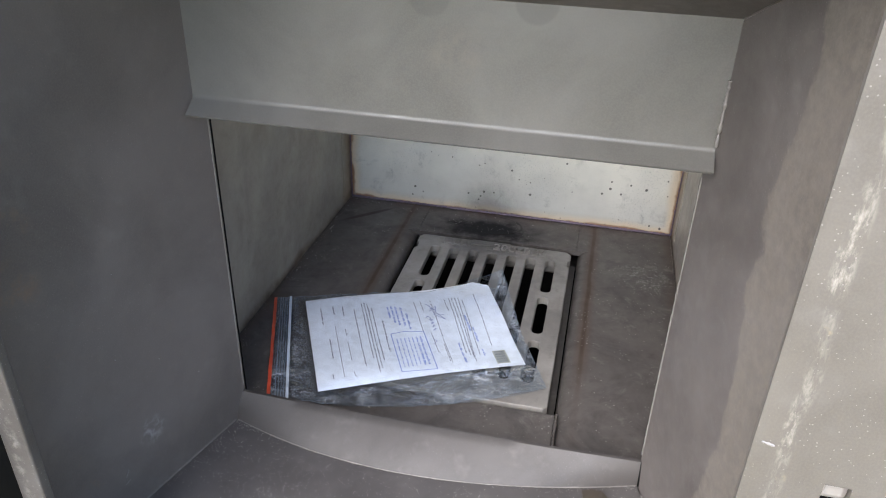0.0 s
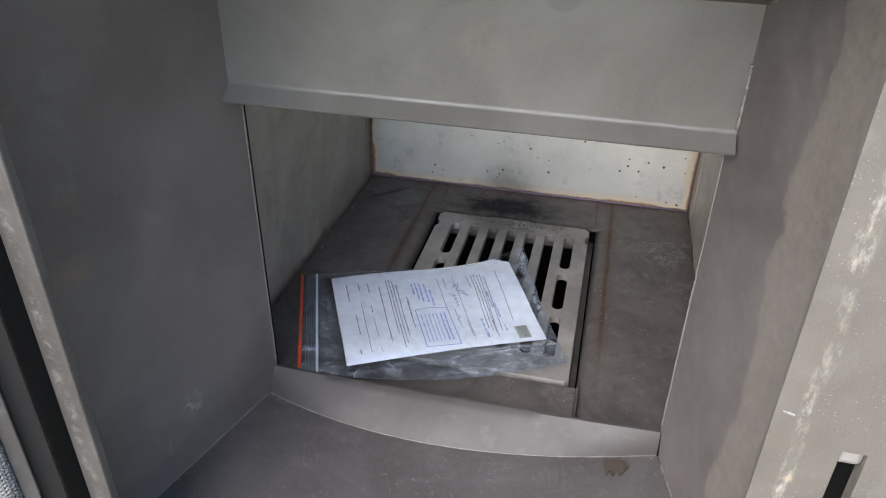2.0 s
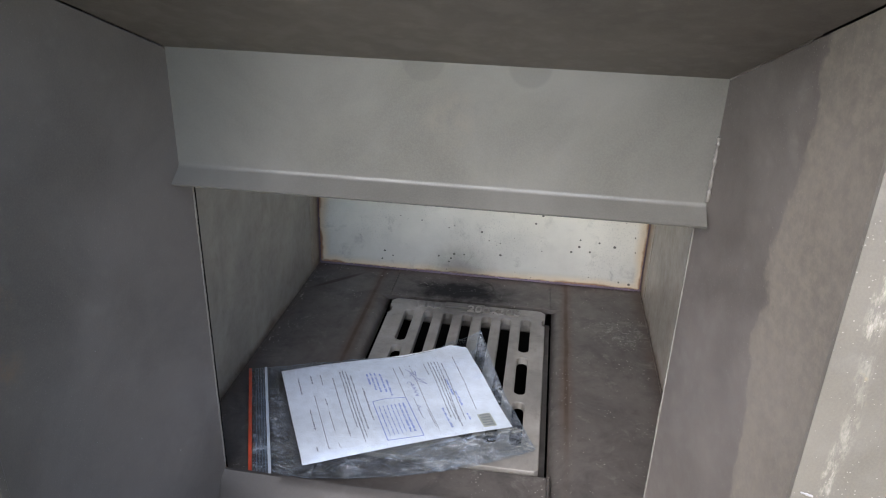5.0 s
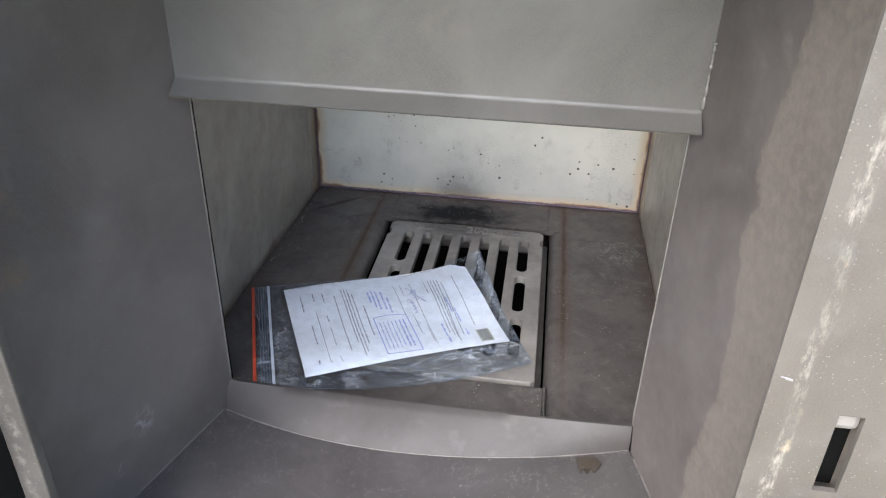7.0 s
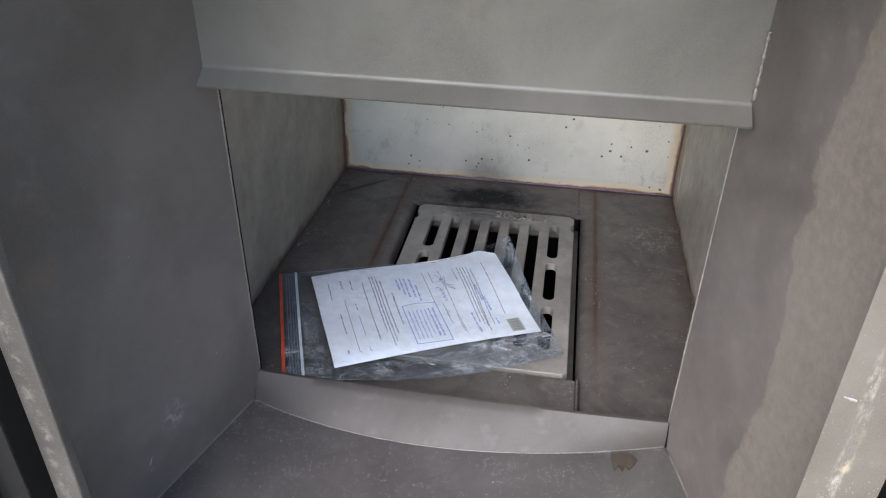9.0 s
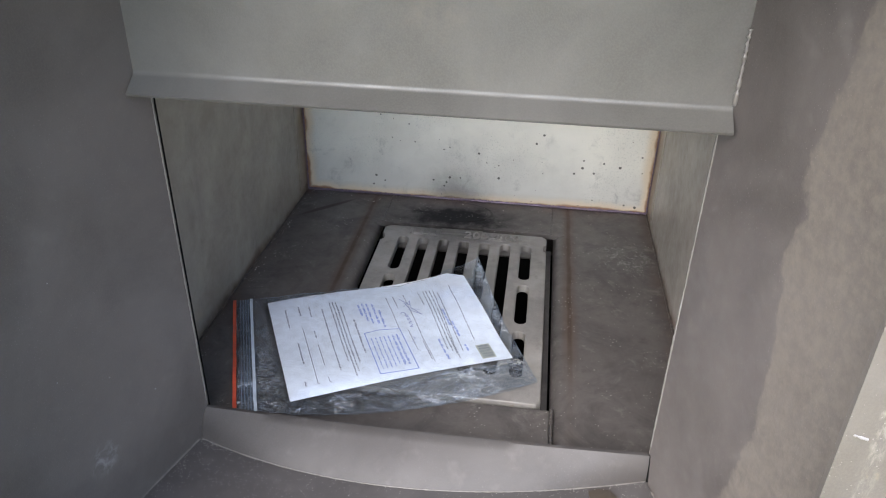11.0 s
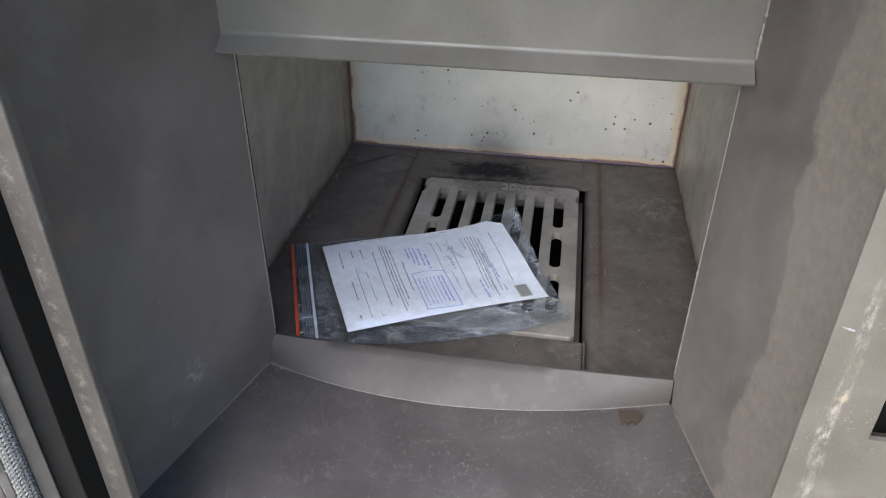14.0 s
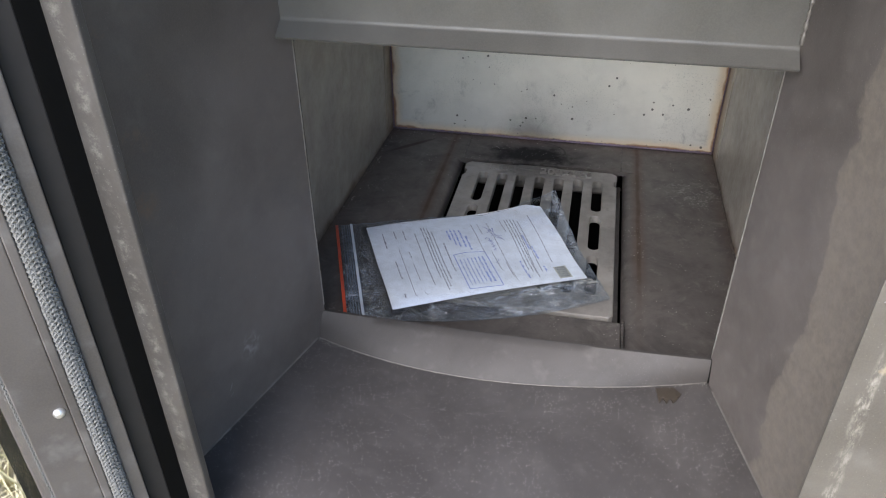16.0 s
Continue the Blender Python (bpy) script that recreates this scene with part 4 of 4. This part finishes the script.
rnd = random.Random(5)
bm = bmesh.new()
for s, t0, t1 in ((0.069, 0.68, 0.87), (0.09, 0.30, 0.52), (0.076, 0.09, 0.13), (0.132, 0.78, 0.88), (0.181, 0.745, 0.865), (0.176, 0.53, 0.60), (0.238, 0.17, 0.81), (0.282, 0.25, 0.875), (0.297, 0.09, 0.88), (0.312, 0.13, 0.865), (0.330, 0.21, 0.81)):
    text_line(bm, rnd, s, t0, t1)
text_line(bm, rnd, 0.369, 0.30, 0.645, 0.0075)
for s, t0, t1 in ((0.563, 0.47, 0.845), (0.598, 0.69, 0.843), (0.652, 0.40, 0.844), (0.646, 0.12, 0.32)):
    text_line(bm, rnd, s, t0, t1, 0.0042)
for s, t0, t1, lean in ((0.73, 0.68, 0.84, 0), (0.757, 0.19, 0.847, -0.03), (0.772, 0.16, 0.845, -0.025), (0.789, 0.12, 0.84, -0.03), (0.807, 0.083, 0.835, -0.05), (0.824, 0.145, 0.80, -0.035), (0.897, 0.235, 0.855, -0.03)):
    text_line(bm, rnd, s, t0, t1, 0.0048, lean)
for line in (((0.13, 0.65), (0.13, 0.097)), ((0.13, 0.097), (0.138, 0.085)), ((0.178, 0.46), (0.18, 0.094)), ((0.18, 0.094), (0.188, 0.08)), ((0.653, 0.38), (0.656, 0.09)), ((0.603, 0.46), (0.607, 0.24)), ((0.607, 0.24), (0.617, 0.225))):
    stroke(bm, line, 0.0005)
part("print", bm, M_INK, document, "grey printed lines")
bm = bmesh.new()
stroke(bm, [(0.398, 0.49), (0.47, 0.50), (0.566, 0.478), (0.572, 0.052), (0.40, 0.066), (0.398, 0.49)], 0.0009)
for k in range(7):
    text_line(bm, rnd, 0.418 + 0.02 * k, 0.11, 0.43, 0.009 if k > 4 else 0.005)
for s, t0, t1 in ((0.412, 0.66, 0.80), (0.432, 0.60, 0.81), (0.452, 0.56, 0.80), (0.478, 0.55, 0.785), (0.5, 0.52, 0.70), (0.717, 0.08, 0.31), (0.80, 0.42, 0.60), (0.818, 0.30, 0.454), (0.822, 0.14, 0.21)):
    text_line(bm, rnd, s, t0, t1, 0.009)
part("stamp", bm, M_BLUEINK, document, "blue ink stamp")
bm = bmesh.new()
stroke(bm, [(0.625, 0.80), (0.652, 0.735), (0.668, 0.70), (0.64, 0.74), (0.655, 0.66), (0.70, 0.64)], 0.0008)
stroke(bm, [(0.63, 0.70), (0.672, 0.76), (0.66, 0.68), (0.70, 0.58), (0.645, 0.66)], 0.0008)
stroke(bm, [(0.60, 0.625), (0.612, 0.64), (0.625, 0.62), (0.62, 0.60)], 0.0008)
for k in range(4):
    stroke(bm, [(0.612 + 0.006 * k, 0.60 - 0.035 * k), (0.636, 0.60 - 0.035 * k), (0.618, 0.585 - 0.035 * k), (0.634, 0.58 - 0.035 * k)], 0.0009)
stroke(bm, [(0.605, 0.38), (0.62, 0.36), (0.598, 0.33), (0.612, 0.31)], 0.0007)
part("handwriting", bm, M_PEN, document, "blue pen signature and date")
bm = bmesh.new()
mark(bm, 0.868, 0.934, 0.035, 0.18, 0.00014)
sticker = part("sticker", bm, M_LABEL, document, "small khaki label with bars")
bm = bmesh.new()
for k in range(15):
    w = 0.0012 + 0.0016 * ((k * 5) % 3) / 2
    t = 0.043 + 0.0088 * k
    mark(bm, 0.876, 0.926, t, t + w * 2, 0.0003)
part("bars", bm, M_INK, sticker)

B0, B1 = Vector((-0.1554, -0.0526, 0)), Vector((0.0956, 0.026, 0))
B3, B2 = Vector((-0.2156, 0.1034, 0)), Vector((0.0265, 0.186, 0))


def bag_at(u, v, top=True):
    p = (B0 * (1 - u) + B1 * u) * (1 - v) + (B3 * (1 - u) + B2 * u) * v
    p = p - E2 * (0.074 * u * (1 - u) * (1 - v) ** 1.5)
    w = Vector((p.x, p.y, 0)) - P0
    k = E1.dot(E2)
    s, t = (w.dot(E1) - k * w.dot(E2)) / (1 - k * k) / PW, (w.dot(E2) - k * w.dot(E1)) / (1 - k * k) / PH
    inner = max(0.0, 1 - max(abs(s - 0.5) - 0.46, abs(t - 0.5) - 0.46, 0) / 0.10)
    base = paper_z(min(1, max(0, s)), min(1, max(0, t)))
    lift = 0.027 * max(0, (u - 0.62) / 0.38) ** 1.6 * max(0, (v - 0.45) / 0.55) ** 1.3
    edge = min(u, 1 - u, v, 1 - v)
    puff = 0.004 * min(1, edge / 0.08)
    wr = noise.noise(Vector((u * 9 + 3 * v, v * 13, 0.5))) * 0.003 + noise.noise(Vector((u * 26, v * 19 + 5 * u, 2.5))) * 0.0016
    flat = 0.0035 + lift + abs(wr)
    if top:
        z = max(flat, base + 0.0008 * inner) if inner > 0 else flat
        z = flat * (1 - inner) + (max(base, flat - 0.002) + 0.0009 + abs(wr) * 0.25) * inner + puff * 0.3
    else:
        z = 0.0025 + lift * 0.97 if inner <= 0 else min(flat, base - 0.0009)
        z = max(0.0016, min(z, base - 0.001 if inner > 0.2 else z))
    return (p.x, p.y, z)


bag = thing("zip_bag", "clear crinkled plastic zip bag with a red closing edge", "bag")
for top in (True, False):
    film = part("film", patch(lambda u, v: bag_at(u, v, top), 90, 64), M_FILM, bag, "crinkled clear film", smooth=True)
    film.visible_shadow = False


def strip_on(u0, u1, up, thick, material, name, label):
    bm = patch(lambda a, c: Vector(bag_at(u0 + (u1 - u0) * a, c)) + Vector((0, 0, up)), 3, 40)
    t = bmesh.ops.extrude_face_region(bm, geom=bm.faces[:])
    bmesh.ops.translate(bm, verts=[g for g in t["geom"] if isinstance(g, bmesh.types.BMVert)], vec=(0, 0, thick))
    part(name, bm, material, bag, label, smooth=True)


rim_line = [bag_at(i / 40, 0) for i in range(41)] + [bag_at(1, i / 30) for i in range(1, 31)] + [bag_at(1 - i / 40, 1) for i in range(1, 41)]
part("seam", bead([Vector(p) + Vector((0, 0, 0.0002)) for p in rim_line], 0.00016, 0.4, 31, 0.003, 5), M_RIB, bag, "welded film edge")
strip_on(-0.003, 0.009, 0.0001, 0.0012, M_RED, "red_edge", "orange-red closing edge")
for u in (0.024, 0.034, 0.044, 0.053):
    strip_on(u, u + 0.0025, 0.0002, 0.0006, M_RIB, "zip_rib", "thin bluish moulded rib")
strip_on(0.062, 0.072, 0.0002, 0.001, M_ZIP, "zip", "pale zip rib")

# ---- flaked paint ----
flake = thing("paint_flake", "brown flake of scorched paint lying on the shelf by the sill", "debris")
ring = [(0.1372, -0.0915), (0.1445, -0.0885), (0.1530, -0.0888), (0.1585, -0.0940), (0.1545, -0.1010), (0.1512, -0.1055), (0.1490, -0.1012), (0.1455, -0.1075), (0.1432, -0.1020), (0.1398, -0.1082), (0.1385, -0.1010)]
part("flake", solid([(x, y, 0.0003) for x, y in ring], [(x, y, 0.0011 + 0.0008 * ((i * 7) % 3) / 2) for i, (x, y) in enumerate(ring)]), M_FLAKE, flake)


def sliver(y, z, dy, dz, w, name="scratch"):
    """A bright scratch on the throat's dark side."""
    a, b = Vector((left_x(y) + 0.0003, y, z)), Vector((left_x(y + dy) + 0.0003, y + dy, z + dz))
    part(name, bead([a, b], w, 0.5, int(abs(y) * 1e4), 0.0008, 5), M_SCRATCH, stove)


sliver(-0.196, 0.0345, 0.0035, 0.0055, 0.00025)
sliver(-0.1975, 0.029, 0.0045, 0.0012, 0.0002)
sliver(-0.1148, 0.0775, 0.0008, 0.0006, 0.0004)
sliver(-0.148, 0.1143, 0.0005, 0.0006, 0.00035)
sliver(-0.1713, 0.2022, 0.0005, 0.0005, 0.0004)
sliver(-0.183, 0.1376, 0.0005, 0.0005, 0.00035)

# ---- crumbs ----
bm = bmesh.new()
rnd = random.Random(11)


def crumb(x, y, z, r):
    b = [bm.verts.new((x + rnd.uniform(-r, r), y + rnd.uniform(-r, r), z + rnd.uniform(0, r))) for k in range(3)]
    c = bm.verts.new((x + rnd.uniform(-r, r) * 0.4, y + rnd.uniform(-r, r) * 0.4, z + r))
    for f in ((0, 1, 2),):
        bm.faces.new([b[k] for k in f])
    for k in range(3):
        bm.faces.new((b[k], b[(k + 1) % 3], c))


for k in range(1900):
    y = FRONT + 0.01 + (0.2) * rnd.random()
    x = rnd.uniform(left_x(y) + 0.004, right_x(y) - 0.004)
    if y < -0.112 or abs(x) > 0.16:
        crumb(x, min(y, -0.09), 0.0, rnd.choice((0.0003, 0.0003, 0.0004, 0.0005, 0.0006)))
for k in range(420):                                   # dust gathered along the shelf's two welds and the sill's foot
    y = rnd.uniform(FRONT + 0.01, -0.085)
    off = 0.001 + abs(rnd.gauss(0, 0.004))
    crumb(left_x(y) + off if k % 2 else right_x(y) - off, y, 0.0, rnd.choice((0.0002, 0.0003, 0.0004)))
for k in range(260):
    p = sill(rnd.choice((rnd.random(), 0.06 * rnd.random(), 1 - 0.2 * rnd.random())), 0)
    crumb(p[0], p[1] - 0.0006 - abs(rnd.gauss(0, 0.003)), 0.0, rnd.choice((0.0002, 0.0003, 0.0004)))
for k in range(90):
    crumb(rnd.uniform(0.12, 0.222), rnd.uniform(-0.05, 0.375), 0.0, rnd.choice((0.0003, 0.0005, 0.0008)))
for k in range(60):
    y = rnd.uniform(0.1, 0.375)
    crumb(BL + abs(rnd.gauss(0, 0.008)), y, 0.0, rnd.choice((0.0005, 0.0008, 0.0014)))
for k in range(30):
    crumb(rnd.uniform(BL + 0.004, 0.1), rnd.uniform(0.355, 0.377), 0.0, rnd.choice((0.0004, 0.0007, 0.0012)))
for k in range(70):
    crumb(0.19 + rnd.gauss(0, 0.017), 0.27 + rnd.gauss(0, 0.03), 0.0, rnd.choice((0.0002, 0.0003, 0.0004)))
for k in range(16):
    crumb(rnd.uniform(-0.115, -0.075), rnd.uniform(-0.062, -0.052), 0.0, rnd.choice((0.0005, 0.0009, 0.0013)))
tagged(part("crumbs", bm, M_GRIT), "pale grit and weld crumbs scattered on the steel", "debris", kind="stuff")

# ---- grass beside the stove ----
bm = bmesh.new()
rnd = random.Random(9)
for k in range(32000):
    x, y = rnd.gauss(-0.5, 0.95), rnd.gauss(-0.2, 0.95)
    if -0.37 < x < 0.37 and -0.32 < y < 0.46:
        continue
    h, a = rnd.uniform(0.04, 0.16), rnd.uniform(0, math.tau)
    lean = Vector((math.cos(a), math.sin(a), 0)) * rnd.uniform(0.02, 0.12)
    w = Vector((-math.sin(a), math.cos(a), 0)) * rnd.uniform(0.001, 0.0022)
    p = Vector((x, y, GROUND))
    q = p + lean * 0.4 + Vector((0, 0, h * 0.7))
    t = p + lean + Vector((0, 0, h * 0.85))
    v = [bm.verts.new(c) for c in (p - w, p + w, q + w * 0.7, q - w * 0.7, t)]
    bm.faces.new(v[:4]), bm.faces.new((v[3], v[2], v[4]))
tagged(part("grass", bm, M_GRASS), "dry yellow-green grass beside the stove", "grass", kind="stuff")
